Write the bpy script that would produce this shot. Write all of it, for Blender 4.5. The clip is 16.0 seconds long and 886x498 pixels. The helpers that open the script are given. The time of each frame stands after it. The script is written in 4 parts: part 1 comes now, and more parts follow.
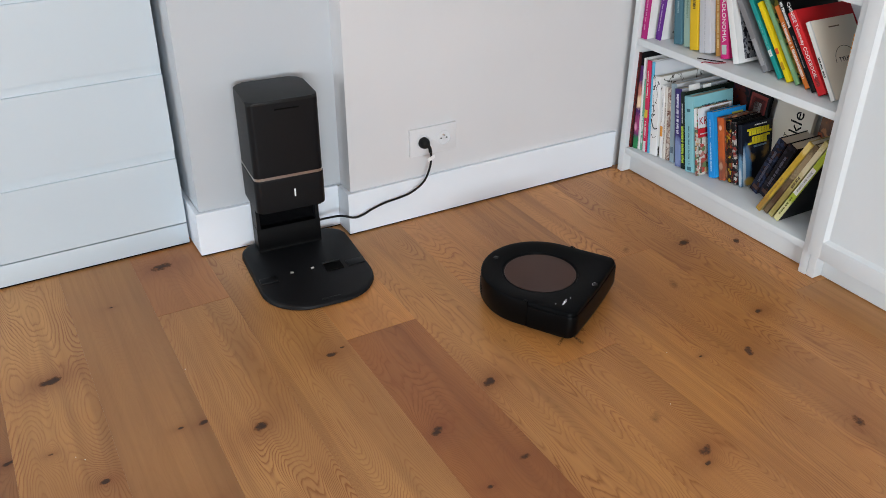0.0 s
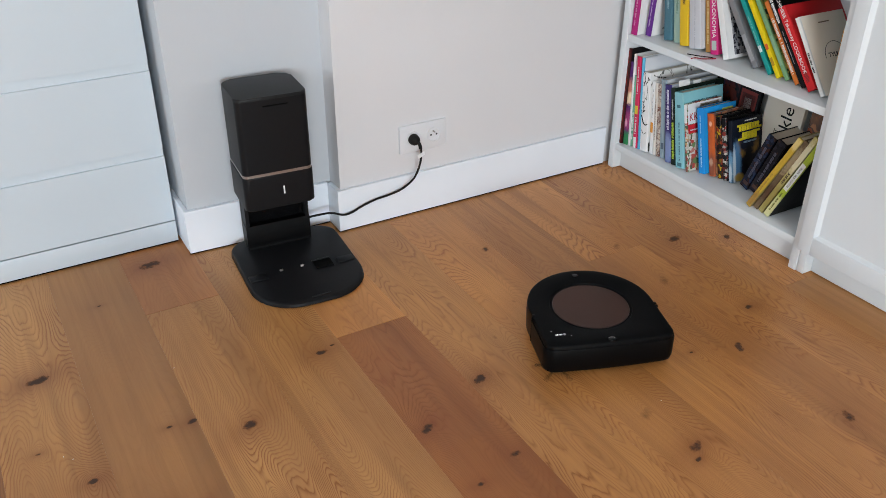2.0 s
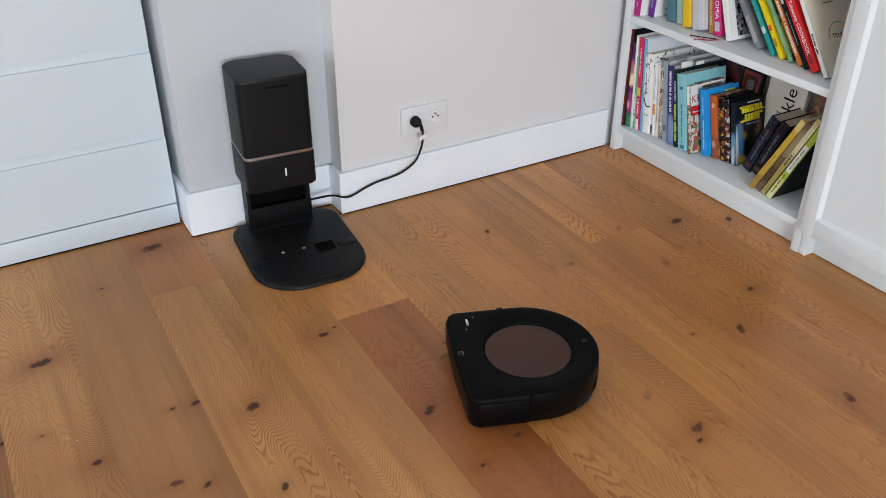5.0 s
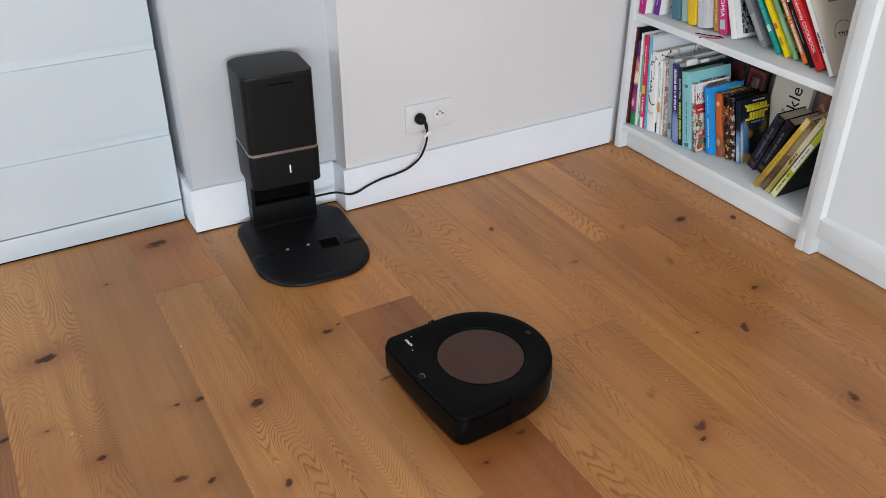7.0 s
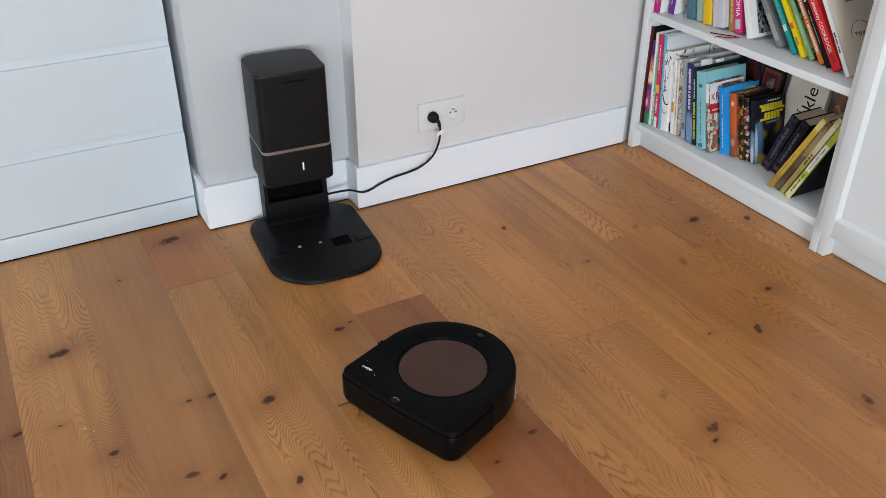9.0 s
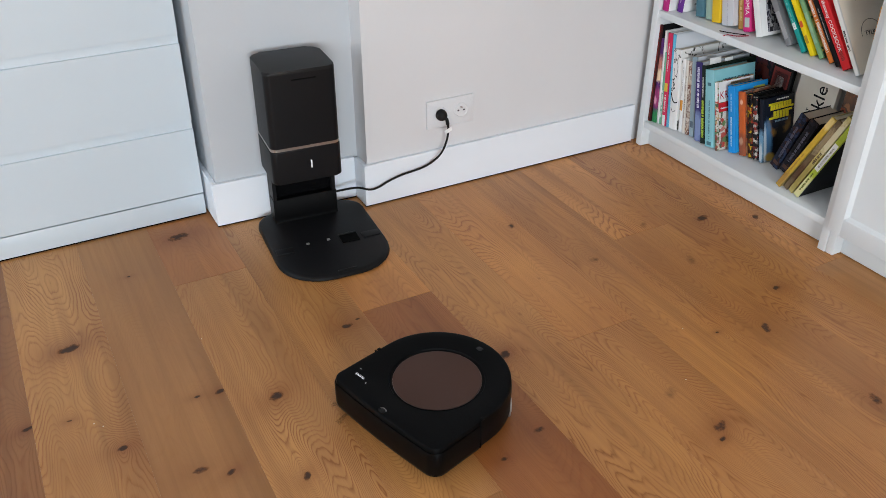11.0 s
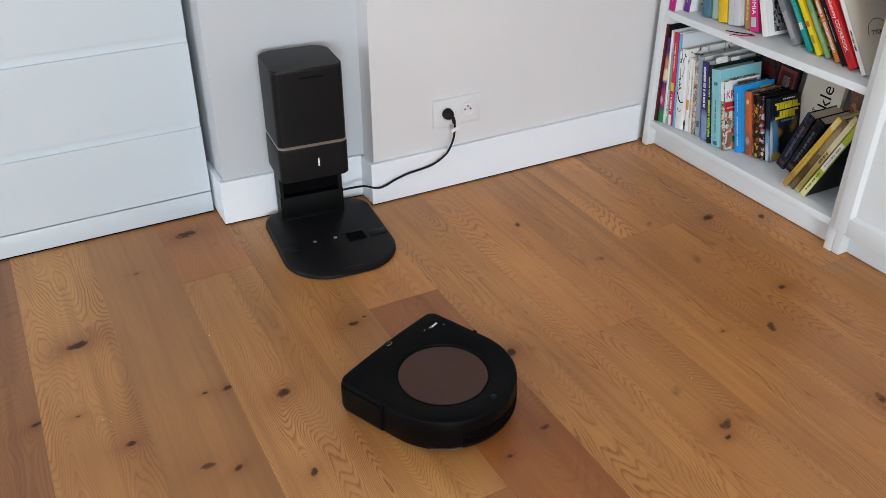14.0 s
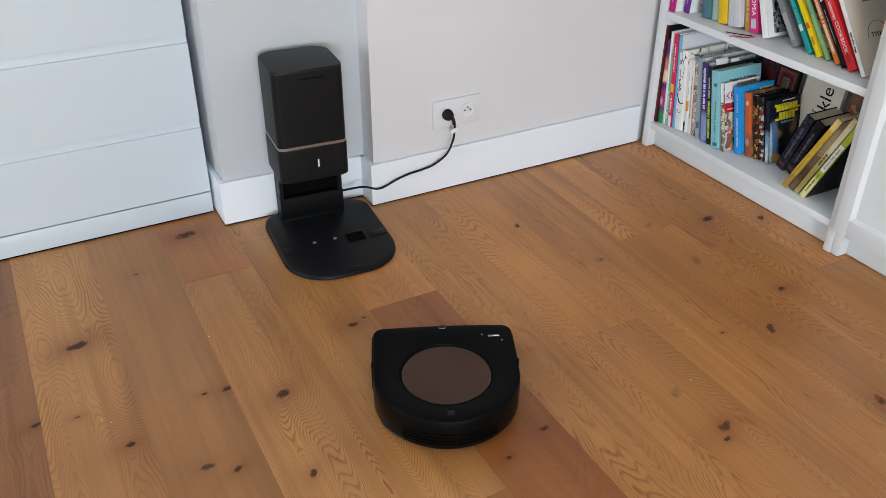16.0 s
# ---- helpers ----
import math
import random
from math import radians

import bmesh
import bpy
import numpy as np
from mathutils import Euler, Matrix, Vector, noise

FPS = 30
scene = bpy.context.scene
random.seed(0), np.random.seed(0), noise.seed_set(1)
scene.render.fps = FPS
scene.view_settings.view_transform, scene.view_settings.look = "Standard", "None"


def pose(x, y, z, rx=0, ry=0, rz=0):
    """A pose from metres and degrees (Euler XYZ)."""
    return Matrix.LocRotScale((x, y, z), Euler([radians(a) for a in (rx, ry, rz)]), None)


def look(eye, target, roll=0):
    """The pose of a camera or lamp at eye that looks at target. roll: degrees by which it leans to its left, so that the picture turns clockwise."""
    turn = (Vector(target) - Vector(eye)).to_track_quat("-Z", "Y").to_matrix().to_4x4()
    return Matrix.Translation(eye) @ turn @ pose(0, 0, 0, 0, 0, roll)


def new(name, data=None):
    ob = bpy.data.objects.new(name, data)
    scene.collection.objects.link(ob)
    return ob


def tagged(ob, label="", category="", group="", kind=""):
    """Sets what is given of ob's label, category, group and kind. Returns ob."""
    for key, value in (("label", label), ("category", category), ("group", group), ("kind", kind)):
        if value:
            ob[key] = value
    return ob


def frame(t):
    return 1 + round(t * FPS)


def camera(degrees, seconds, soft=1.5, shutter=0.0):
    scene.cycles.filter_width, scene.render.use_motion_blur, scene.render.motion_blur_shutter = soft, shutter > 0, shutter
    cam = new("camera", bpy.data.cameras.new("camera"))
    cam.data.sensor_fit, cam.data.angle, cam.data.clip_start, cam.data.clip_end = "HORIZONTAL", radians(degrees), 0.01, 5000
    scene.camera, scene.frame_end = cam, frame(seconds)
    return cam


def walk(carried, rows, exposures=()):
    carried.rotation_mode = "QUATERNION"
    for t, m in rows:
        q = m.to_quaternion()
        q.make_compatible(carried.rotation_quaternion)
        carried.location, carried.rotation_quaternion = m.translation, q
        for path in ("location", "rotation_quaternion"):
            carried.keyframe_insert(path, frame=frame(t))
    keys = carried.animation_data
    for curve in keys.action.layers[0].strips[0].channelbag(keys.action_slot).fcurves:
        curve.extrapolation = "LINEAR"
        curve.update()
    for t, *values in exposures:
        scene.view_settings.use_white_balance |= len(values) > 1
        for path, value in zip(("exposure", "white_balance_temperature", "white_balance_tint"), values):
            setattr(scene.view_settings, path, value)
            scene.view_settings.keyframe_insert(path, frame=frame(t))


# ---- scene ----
cam = camera(54.5, 16.0, 0.8, 0.5)
PATH = [
    (0, (-0.867, -2.085, 1.246), (-0.011, -0.578, 0.247), 0.1),
    (0.5, (-0.868, -2.082, 1.243), (-0.005, -0.579, 0.246), 0.2),
    (1, (-0.864, -2.084, 1.244), (0.0, -0.583, 0.244), 0.2),
    (1.5, (-0.864, -2.084, 1.241), (0.005, -0.586, 0.24), 0.2),
    (2, (-0.859, -2.082, 1.242), (0.011, -0.587, 0.237), 0.2),
    (2.5, (-0.856, -2.074, 1.243), (0.016, -0.586, 0.231), 0.3),
    (3, (-0.859, -2.074, 1.242), (0.013, -0.591, 0.222), 0.3),
    (3.5, (-0.857, -2.074, 1.239), (0.012, -0.594, 0.214), 0.3),
    (4, (-0.858, -2.079, 1.238), (0.008, -0.599, 0.208), 0.2),
    (6.5, (-0.865, -2.082, 1.242), (-0.014, -0.604, 0.197), 0.2),
    (7, (-0.863, -2.081, 1.241), (-0.014, -0.602, 0.197), 0.2),
    (7.5, (-0.862, -2.084, 1.242), (-0.019, -0.599, 0.199), 0.1),
    (8, (-0.865, -2.081, 1.243), (-0.026, -0.595, 0.2), 0.2),
    (8.5, (-0.866, -2.078, 1.242), (-0.033, -0.591, 0.196), 0.2),
    (9, (-0.865, -2.078, 1.24), (-0.039, -0.588, 0.193), 0.2),
    (11.5, (-0.869, -2.081, 1.242), (-0.061, -0.584, 0.19), 0.1),
    (12, (-0.873, -2.082, 1.245), (-0.067, -0.584, 0.193), 0.1),
    (12.5, (-0.874, -2.085, 1.242), (-0.072, -0.583, 0.193), 0.1),
    (13, (-0.873, -2.085, 1.243), (-0.073, -0.582, 0.193), 0.1),
    (13.5, (-0.874, -2.084, 1.242), (-0.074, -0.583, 0.191), 0.1),
    (14, (-0.875, -2.087, 1.241), (-0.075, -0.585, 0.19), 0.1),
    (14.5, (-0.872, -2.086, 1.244), (-0.075, -0.586, 0.189), 0.2),
    (15, (-0.876, -2.085, 1.244), (-0.075, -0.584, 0.192), 0.3),
    (15.5, (-0.877, -2.084, 1.242), (-0.075, -0.582, 0.192), 0.3),
    (16, (-0.874, -2.086, 1.245), (-0.074, -0.585, 0.193), 0.2),
]
walk(cam, [(t, look(eye, target, roll)) for t, eye, target, roll in PATH])

# ---- world and light ----
scene.view_settings.exposure = 0.0
world = bpy.data.worlds.new("sky")
scene.world = world
world.use_nodes = True
_w = world.node_tree
_sky = _w.nodes.new("ShaderNodeTexSky")
_sky.sky_type = "NISHITA"
_sky.sun_disc = False
_sky.sun_elevation = radians(35)
_sky.sun_rotation = radians(200)
_w.links.new(_sky.outputs["Color"], _w.nodes["Background"].inputs["Color"])
_w.nodes["Background"].inputs["Strength"].default_value = 0.12


def window_light(name, m, sx, sy, power, colour):
    d = bpy.data.lights.new(name, "AREA")
    d.shape, d.size, d.size_y, d.energy, d.color = "RECTANGLE", sx, sy, power, colour
    ob = new(name, d)
    ob.matrix_world = m
    return ob


# room: x from ROOM_W to ROOM_E, y from ROOM_S to ROOM_N
ROOM_W, ROOM_E, ROOM_S, ROOM_N, ROOM_H = -5.4, 1.29, -8.2, 0.70, 2.6
# daylight enters through a wide window behind the viewer and one on the west side
window_light("daylight_south", look((-2.6, ROOM_S + 0.02, 1.40), (0.2, 0, 0.7)), 2.8, 1.9, 370, (0.84, 0.93, 1.0))
window_light("daylight_west", look((ROOM_W + 0.02, -0.9, 1.40), (0.6, -0.7, 0.5)), 2.8, 1.9, 72, (0.82, 0.92, 1.0))

# ---- materials ----


def mat(name, colour=(0.8, 0.8, 0.8), rough=0.5, metal=0.0, spec=0.5):
    m = bpy.data.materials.new(name)
    m.use_nodes = True
    b = m.node_tree.nodes["Principled BSDF"]
    b.inputs["Base Color"].default_value = (*colour, 1)
    b.inputs["Roughness"].default_value = rough
    b.inputs["Metallic"].default_value = metal
    b.inputs["Specular IOR Level"].default_value = spec
    return m, m.node_tree, b


def nd(nt, kind, **kw):
    n = nt.nodes.new(kind)
    for k, v in kw.items():
        if k in n.inputs:
            n.inputs[k].default_value = v
    return n


def op(nt, what, a, b=None, c=None):
    n = nt.nodes.new("ShaderNodeMath")
    n.operation = what
    for i, v in enumerate((a, b, c)):
        if v is None:
            continue
        if isinstance(v, (int, float)):
            n.inputs[i].default_value = v
        else:
            nt.links.new(v, n.inputs[i])
    return n.outputs[0]


def ramp(nt, fac, stops):
    n = nt.nodes.new("ShaderNodeValToRGB")
    e = n.color_ramp.elements
    while len(e) < len(stops):
        e.new(0.5)
    for el, (p, c) in zip(e, stops):
        el.position, el.color = p, (*c, 1)
    nt.links.new(fac, n.inputs[0])
    return n.outputs[0]


def mix(nt, fac, a, b, blend="MIX"):
    n = nt.nodes.new("ShaderNodeMix")
    n.data_type, n.blend_type = "RGBA", blend
    for sock, v in ((n.inputs[0], fac), (n.inputs[6], a), (n.inputs[7], b)):
        if isinstance(v, tuple):
            sock.default_value = (*v, 1)
        elif isinstance(v, (int, float)):
            sock.default_value = v
        else:
            nt.links.new(v, sock)
    return n.outputs[2]


def scaled(nt, vec, s, off=(0, 0, 0)):
    n = nt.nodes.new("ShaderNodeMapping")
    n.inputs["Scale"].default_value = s
    n.inputs["Location"].default_value = off
    nt.links.new(vec, n.inputs["Vector"])
    return n.outputs[0]


def noise_tex(nt, vec, scale, detail=3, rough=0.5, distort=0.0):
    n = nd(nt, "ShaderNodeTexNoise", Scale=scale, Detail=detail, Roughness=rough, Distortion=distort)
    nt.links.new(vec, n.inputs["Vector"])
    return n.outputs["Fac"]


def bump(nt, b, height, strength, dist):
    n = nd(nt, "ShaderNodeBump", Strength=strength, Distance=dist)
    nt.links.new(height, n.inputs["Height"])
    nt.links.new(n.outputs[0], b.inputs["Normal"])
    return n


def painted(name, colour, rough=0.5, grain=60, depth=0.0006, vary=0.04, metal=0.0, spec=0.5):
    """A painted or moulded surface with faint mottling and fine relief."""
    m, nt, b = mat(name, colour, rough, metal, spec)
    p = nd(nt, "ShaderNodeTexCoord").outputs["Object"]
    big = noise_tex(nt, p, 2.5, 4)
    fine = noise_tex(nt, p, grain, 3)
    dark = tuple(c * (1 - vary * 2) for c in colour)
    light = tuple(min(1, c * (1 + vary)) for c in colour)
    nt.links.new(ramp(nt, big, [(0.3, dark), (0.7, light)]), b.inputs["Base Color"])
    nt.links.new(op(nt, "MULTIPLY_ADD", fine, 0.16, rough - 0.08), b.inputs["Roughness"])
    bump(nt, b, fine, 0.25, depth)
    return m


def oak(name, light, dark, seed, knots=(), loops=11.0, figure=1.0):
    """Oiled oak: growth rings as contours of a stretched field that swells at the knots, pores along the grain."""
    m, nt, b = mat(name, light, 0.36, 0.0, 0.5)
    p = nd(nt, "ShaderNodeTexCoord").outputs["Object"]
    off = (seed * 3.17, seed * 7.31, seed * 1.9)
    field = noise_tex(nt, scaled(nt, p, (6.4, 1.15, 1), off), 1.0, 2.0, 0.34, 0.0)
    wob = noise_tex(nt, scaled(nt, p, (24, 5.0, 1), off), 1.0, 2, 0.55)
    jag = noise_tex(nt, scaled(nt, p, (110, 24, 1), off), 1.0, 2, 0.6)
    xyz = nd(nt, "ShaderNodeSeparateXYZ")
    nt.links.new(p, xyz.inputs[0])
    warp = noise_tex(nt, scaled(nt, p, (60, 60, 1), off), 1.0, 2, 0.6)
    h = op(nt, "ADD", op(nt, "ADD", field, op(nt, "MULTIPLY", wob, 0.032)), op(nt, "MULTIPLY", jag, 0.007))
    core = None
    heart = None
    halo = None
    for kx, ky, r, turn, strength in knots:
        r *= 1.08
        dx = op(nt, "SUBTRACT", xyz.outputs[0], kx)
        dy = op(nt, "SUBTRACT", xyz.outputs[1], ky)
        c, s = math.cos(radians(turn)), math.sin(radians(turn))
        u = op(nt, "ADD", op(nt, "MULTIPLY", dx, c), op(nt, "MULTIPLY", dy, s))
        v = op(nt, "SUBTRACT", op(nt, "MULTIPLY", dy, c), op(nt, "MULTIPLY", dx, s))
        q = op(nt, "ADD", op(nt, "POWER", op(nt, "DIVIDE", u, r * 1.35), 2.0), op(nt, "POWER", op(nt, "DIVIDE", v, r * 0.75), 2.0))
        # the rings round a knot stretch along the plank
        g = op(nt, "ADD", op(nt, "POWER", op(nt, "DIVIDE", dx, r * 3.2), 2.0), op(nt, "POWER", op(nt, "DIVIDE", dy, r * 6.5), 2.0))
        h = op(nt, "ADD", h, op(nt, "DIVIDE", 0.15, op(nt, "ADD", 1.0, op(nt, "MULTIPLY", g, 1.6))))
        qq = op(nt, "ADD", q, op(nt, "MULTIPLY_ADD", warp, 2.6, -1.35))
        k = op(nt, "MULTIPLY", op(nt, "SUBTRACT", 1.0, op(nt, "SMOOTH_MIN", qq, 1.0, 0.3)), strength)
        k = op(nt, "MINIMUM", op(nt, "MAXIMUM", op(nt, "MULTIPLY", k, 3.2), 0.0), 1.0)
        core = k if core is None else op(nt, "MAXIMUM", core, k)
        q3 = op(nt, "MINIMUM", op(nt, "MAXIMUM", op(nt, "MULTIPLY", op(nt, "SUBTRACT", 0.62 * strength, qq), 2.4), 0.0), 1.0)
        heart = q3 if heart is None else op(nt, "MAXIMUM", heart, q3)
        a = op(nt, "DIVIDE", strength, op(nt, "ADD", 1.0, op(nt, "MULTIPLY", q, 0.14)))
        halo = a if halo is None else op(nt, "MAXIMUM", halo, a)
    ring = op(nt, "FRACT", op(nt, "MULTIPLY", h, loops * 6.6))
    saw = ramp(nt, ring, [(0.0, (0.30,) * 3), (0.18, (0.04,) * 3), (0.50, (0.16,) * 3), (0.78, (0.80,) * 3), (0.86, (1.0,) * 3), (1.0, (0.30,) * 3)])
    pores = noise_tex(nt, scaled(nt, p, (520, 9, 1), off), 1.0, 3, 0.65)
    fibre = noise_tex(nt, scaled(nt, p, (90, 1.6, 1), off), 1.0, 4, 0.6)
    blot = noise_tex(nt, scaled(nt, p, (5, 1.4, 1), off), 1.0, 3, 0.5)
    base = mix(nt, op(nt, "MULTIPLY_ADD", blot, 2.2, -0.62), tuple(min(0.9, x * y) for x, y in zip(light, (1.14, 1.18, 1.20))), tuple(0.5 * (x + y) for x, y in zip(light, dark)))
    fade = op(nt, "MULTIPLY_ADD", noise_tex(nt, scaled(nt, p, (9, 3.0, 1), off), 1.0, 3, 0.6), 3.0, -1.05)
    line = op(nt, "MULTIPLY", op(nt, "POWER", saw, 1.5), op(nt, "MINIMUM", op(nt, "MAXIMUM", fade, 0.34), 1.0))
    base = mix(nt, op(nt, "MULTIPLY", op(nt, "MULTIPLY", line, op(nt, "MULTIPLY_ADD", pores, 0.9, 0.40)), 1.2 * figure), base, tuple(x * y for x, y in zip(dark, (1.30, 1.15, 0.90))))
    base = mix(nt, op(nt, "MULTIPLY_ADD", fibre, 0.7, -0.25), base, dark)
    streak = noise_tex(nt, scaled(nt, p, (15, 0.55, 1), off), 1.0, 3, 0.55)
    base = mix(nt, op(nt, "MINIMUM", op(nt, "MAXIMUM", op(nt, "MULTIPLY_ADD", streak, 3.0, -1.62), 0.0), 0.40), base, tuple(x * 0.85 for x in dark))
    poremask = op(nt, "MAXIMUM", op(nt, "MULTIPLY_ADD", pores, 3.2, -1.85), 0.0)
    base = mix(nt, op(nt, "MULTIPLY", poremask, 0.35), base, tuple(x * 0.55 for x in dark))
    if halo is not None:
        base = mix(nt, op(nt, "MULTIPLY", op(nt, "MULTIPLY", halo, op(nt, "MULTIPLY_ADD", wob, 0.9, 0.45)), 0.78), base, tuple(x * y for x, y in zip(dark, (0.95, 0.72, 0.55))))
        crack = noise_tex(nt, scaled(nt, p, (105, 70, 1), off), 1.0, 3, 0.7)
        base = mix(nt, op(nt, "MULTIPLY", core, 0.9), base, mix(nt, heart, ramp(nt, crack, [(0.36, (0.055, 0.020, 0.008)), (0.62, (0.190, 0.072, 0.022))]), (0.026, 0.014, 0.010)))
    nt.links.new(base, b.inputs["Base Color"])
    rgh = op(nt, "MULTIPLY_ADD", fibre, 0.18, 0.27)
    if core is not None:
        rgh = op(nt, "MULTIPLY_ADD", core, 0.4, rgh)
    nt.links.new(rgh, b.inputs["Roughness"])
    hh = op(nt, "SUBTRACT", op(nt, "MULTIPLY", pores, -0.6), op(nt, "MULTIPLY", line, 0.6))
    bump(nt, b, hh, 0.30, 0.0007)
    return m


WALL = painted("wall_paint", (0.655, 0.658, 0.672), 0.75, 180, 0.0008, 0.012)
# darker, cooler copy of the wall paint: the niche's shade is in its colour
NICHE = painted("wall_paint_shaded", (0.515, 0.548, 0.580), 0.75, 180, 0.0008, 0.012)
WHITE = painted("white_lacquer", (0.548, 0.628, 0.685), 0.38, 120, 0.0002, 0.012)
BASEWHITE = painted("skirting_paint", (0.79, 0.845, 0.91), 0.42, 70, 0.0003, 0.015)
FOIL = painted("white_foil", (0.69, 0.735, 0.76), 0.42, 150, 0.0002, 0.012)
CEIL = painted("ceiling_paint", (0.82, 0.81, 0.80), 0.8, 120, 0.0005, 0.012)
BLACK = painted("black_plastic", (0.0022, 0.0022, 0.0024), 0.38, 420, 0.0002, 0.10, spec=0.08)
BLACKTOP = painted("black_textured_plastic", (0.0028, 0.0030, 0.0034), 0.50, 700, 0.0004, 0.10, spec=0.06)
GLOSS = painted("gloss_black_plastic", (0.003, 0.003, 0.0035), 0.18, 200, 0.0001, 0.05, spec=0.22)
DOCK = painted("dock_plastic", (0.0075, 0.0075, 0.0085), 0.45, 420, 0.0002, 0.10, spec=0.15)
DOCKTOP = painted("dock_lid_plastic", (0.0040, 0.0045, 0.0052), 0.45, 700, 0.0003, 0.10, spec=0.28)
RUBBER = painted("black_rubber", (0.006, 0.006, 0.006), 0.6, 200, 0.0003, 0.08, spec=0.25)
STEEL = painted("satin_metal", (0.50, 0.47, 0.45), 0.32, 200, 0.0001, 0.05, 1.0)
DARKSTEEL = painted("dark_metal", (0.16, 0.13, 0.12), 0.35, 200, 0.0001, 0.05, 1.0)
SOCKET = painted("socket_plastic", (0.70, 0.715, 0.74), 0.30, 200, 0.0001, 0.01)
HOLE = painted("dark_recess", (0.004, 0.004, 0.004), 0.8, 100, 0.0002, 0.05, spec=0.02)
PAPER = painted("book_pages", (0.68, 0.61, 0.50), 0.8, 300, 0.0006, 0.06)
LABEL = painted("white_print", (0.85, 0.87, 0.88), 0.5, 100, 0.0001, 0.01)

# ---- mesh helpers ----


def mesh_of(name, bm, material, smooth=None):
    me = bpy.data.meshes.new(name)
    bmesh.ops.recalc_face_normals(bm, faces=bm.faces)
    bm.to_mesh(me)
    bm.free()
    if smooth is not None:
        me.shade_smooth()
        me.set_sharp_from_angle(angle=radians(smooth))
    me.materials.append(material)
    return me


def thing(name, label, category, m=None, group="", kind=""):
    ob = new(name)
    ob.empty_display_size = 0.05
    if m is not None:
        ob.matrix_basis = m
    return tagged(ob, label, category, group, kind)


def part(name, bm, material, parent, label="", smooth=35):
    ob = new(name, mesh_of(name, bm, material, smooth))
    ob.parent = parent
    if label:
        tagged(ob, label)
    return ob


def solo(name, bm, material, label, category, kind="", smooth=35, group=""):
    return tagged(new(name, mesh_of(name, bm, material, smooth)), label, category, group, kind)


def box(x0, y0, z0, x1, y1, z1, bev=0.0, seg=2, bm=None):
    own = bmesh.new()
    bmesh.ops.create_cube(own, size=1)
    for v in own.verts:
        v.co = Vector((x0 + (v.co.x + 0.5) * (x1 - x0), y0 + (v.co.y + 0.5) * (y1 - y0), z0 + (v.co.z + 0.5) * (z1 - z0)))
    if bev > 0:
        bmesh.ops.bevel(own, geom=list(own.edges), offset=bev, segments=seg, affect="EDGES", profile=0.5)
    return own if bm is None else join(bm, own)


def join(bm, other):
    tmp = bpy.data.meshes.new("tmp")
    other.to_mesh(tmp)
    other.free()
    bm.from_mesh(tmp)
    bpy.data.meshes.remove(tmp)
    return bm


def prism(outline, z0, z1, bev=0.0, seg=3, ends="both", bm=None):
    """An outline in x, y drawn up from z0 to z1, with rounded top and bottom edges."""
    own = bmesh.new()
    n = len(outline)
    lo = [own.verts.new((x, y, z0)) for x, y in outline]
    hi = [own.verts.new((x, y, z1)) for x, y in outline]
    own.faces.new(lo[::-1])
    own.faces.new(hi)
    for i in range(n):
        own.faces.new((lo[i], lo[(i + 1) % n], hi[(i + 1) % n], hi[i]))
    if bev > 0:
        own.edges.ensure_lookup_table()
        pick = [e for e in own.edges if (ends != "bottom" and all(v in hi for v in e.verts)) or (ends != "top" and all(v in lo for v in e.verts))]
        bmesh.ops.bevel(own, geom=pick, offset=bev, segments=seg, affect="EDGES", profile=0.5)
    return own if bm is None else join(bm, own)


def rounded(x0, y0, x1, y1, r, n=8):
    """A rectangle's outline with corner radii r: one number, or four from the corner (x0, y0) anticlockwise."""
    rr = (r,) * 4 if isinstance(r, (int, float)) else r
    pts = []
    for (cx, cy, sx, sy, a0), q in zip(((x0, y0, 1, 1, 180), (x1, y0, -1, 1, 270), (x1, y1, -1, -1, 0), (x0, y1, 1, -1, 90)), rr):
        for i in range(n + 1):
            a = radians(a0 + 90 * i / n)
            pts.append((cx + sx * q + q * math.cos(a), cy + sy * q + q * math.sin(a)))
    return pts


def ring_loft(rings, cap=True):
    """Closed rings of equal length, joined in turn."""
    bm = bmesh.new()
    rows = [[bm.verts.new(p) for p in r] for r in rings]
    n = len(rows[0])
    for a, b in zip(rows, rows[1:]):
        for i in range(n):
            bm.faces.new((a[i], a[(i + 1) % n], b[(i + 1) % n], b[i]))
    if cap:
        bm.faces.new(rows[0][::-1])
        bm.faces.new(rows[-1])
    return bm


def disc(r, z0, z1, n=48, bev=0.0, cx=0.0, cy=0.0):
    return prism([(cx + r * math.cos(2 * math.pi * i / n), cy + r * math.sin(2 * math.pi * i / n)) for i in range(n)], z0, z1, bev, 2)


def tube(points, r, n=10):
    """A smooth cord through the points."""
    pts = [Vector(p) for p in points]
    fine = []
    for i in range(len(pts) - 1):
        p0, p1, p2, p3 = pts[max(i - 1, 0)], pts[i], pts[i + 1], pts[min(i + 2, len(pts) - 1)]
        for k in range(8):
            t = k / 8
            fine.append(0.5 * ((2 * p1) + (p2 - p0) * t + (2 * p0 - 5 * p1 + 4 * p2 - p3) * t * t + (3 * p1 - p0 - 3 * p2 + p3) * t ** 3))
    fine.append(pts[-1])
    rings = []
    up = Vector((0.13, 0.2, 0.97)).normalized()
    for i, p in enumerate(fine):
        d = (fine[min(i + 1, len(fine) - 1)] - fine[max(i - 1, 0)]).normalized()
        a = d.cross(up).normalized()
        b = d.cross(a)
        rings.append([p + r * (math.cos(2 * math.pi * k / n) * a + math.sin(2 * math.pi * k / n) * b) for k in range(n)])
    return ring_loft(rings)


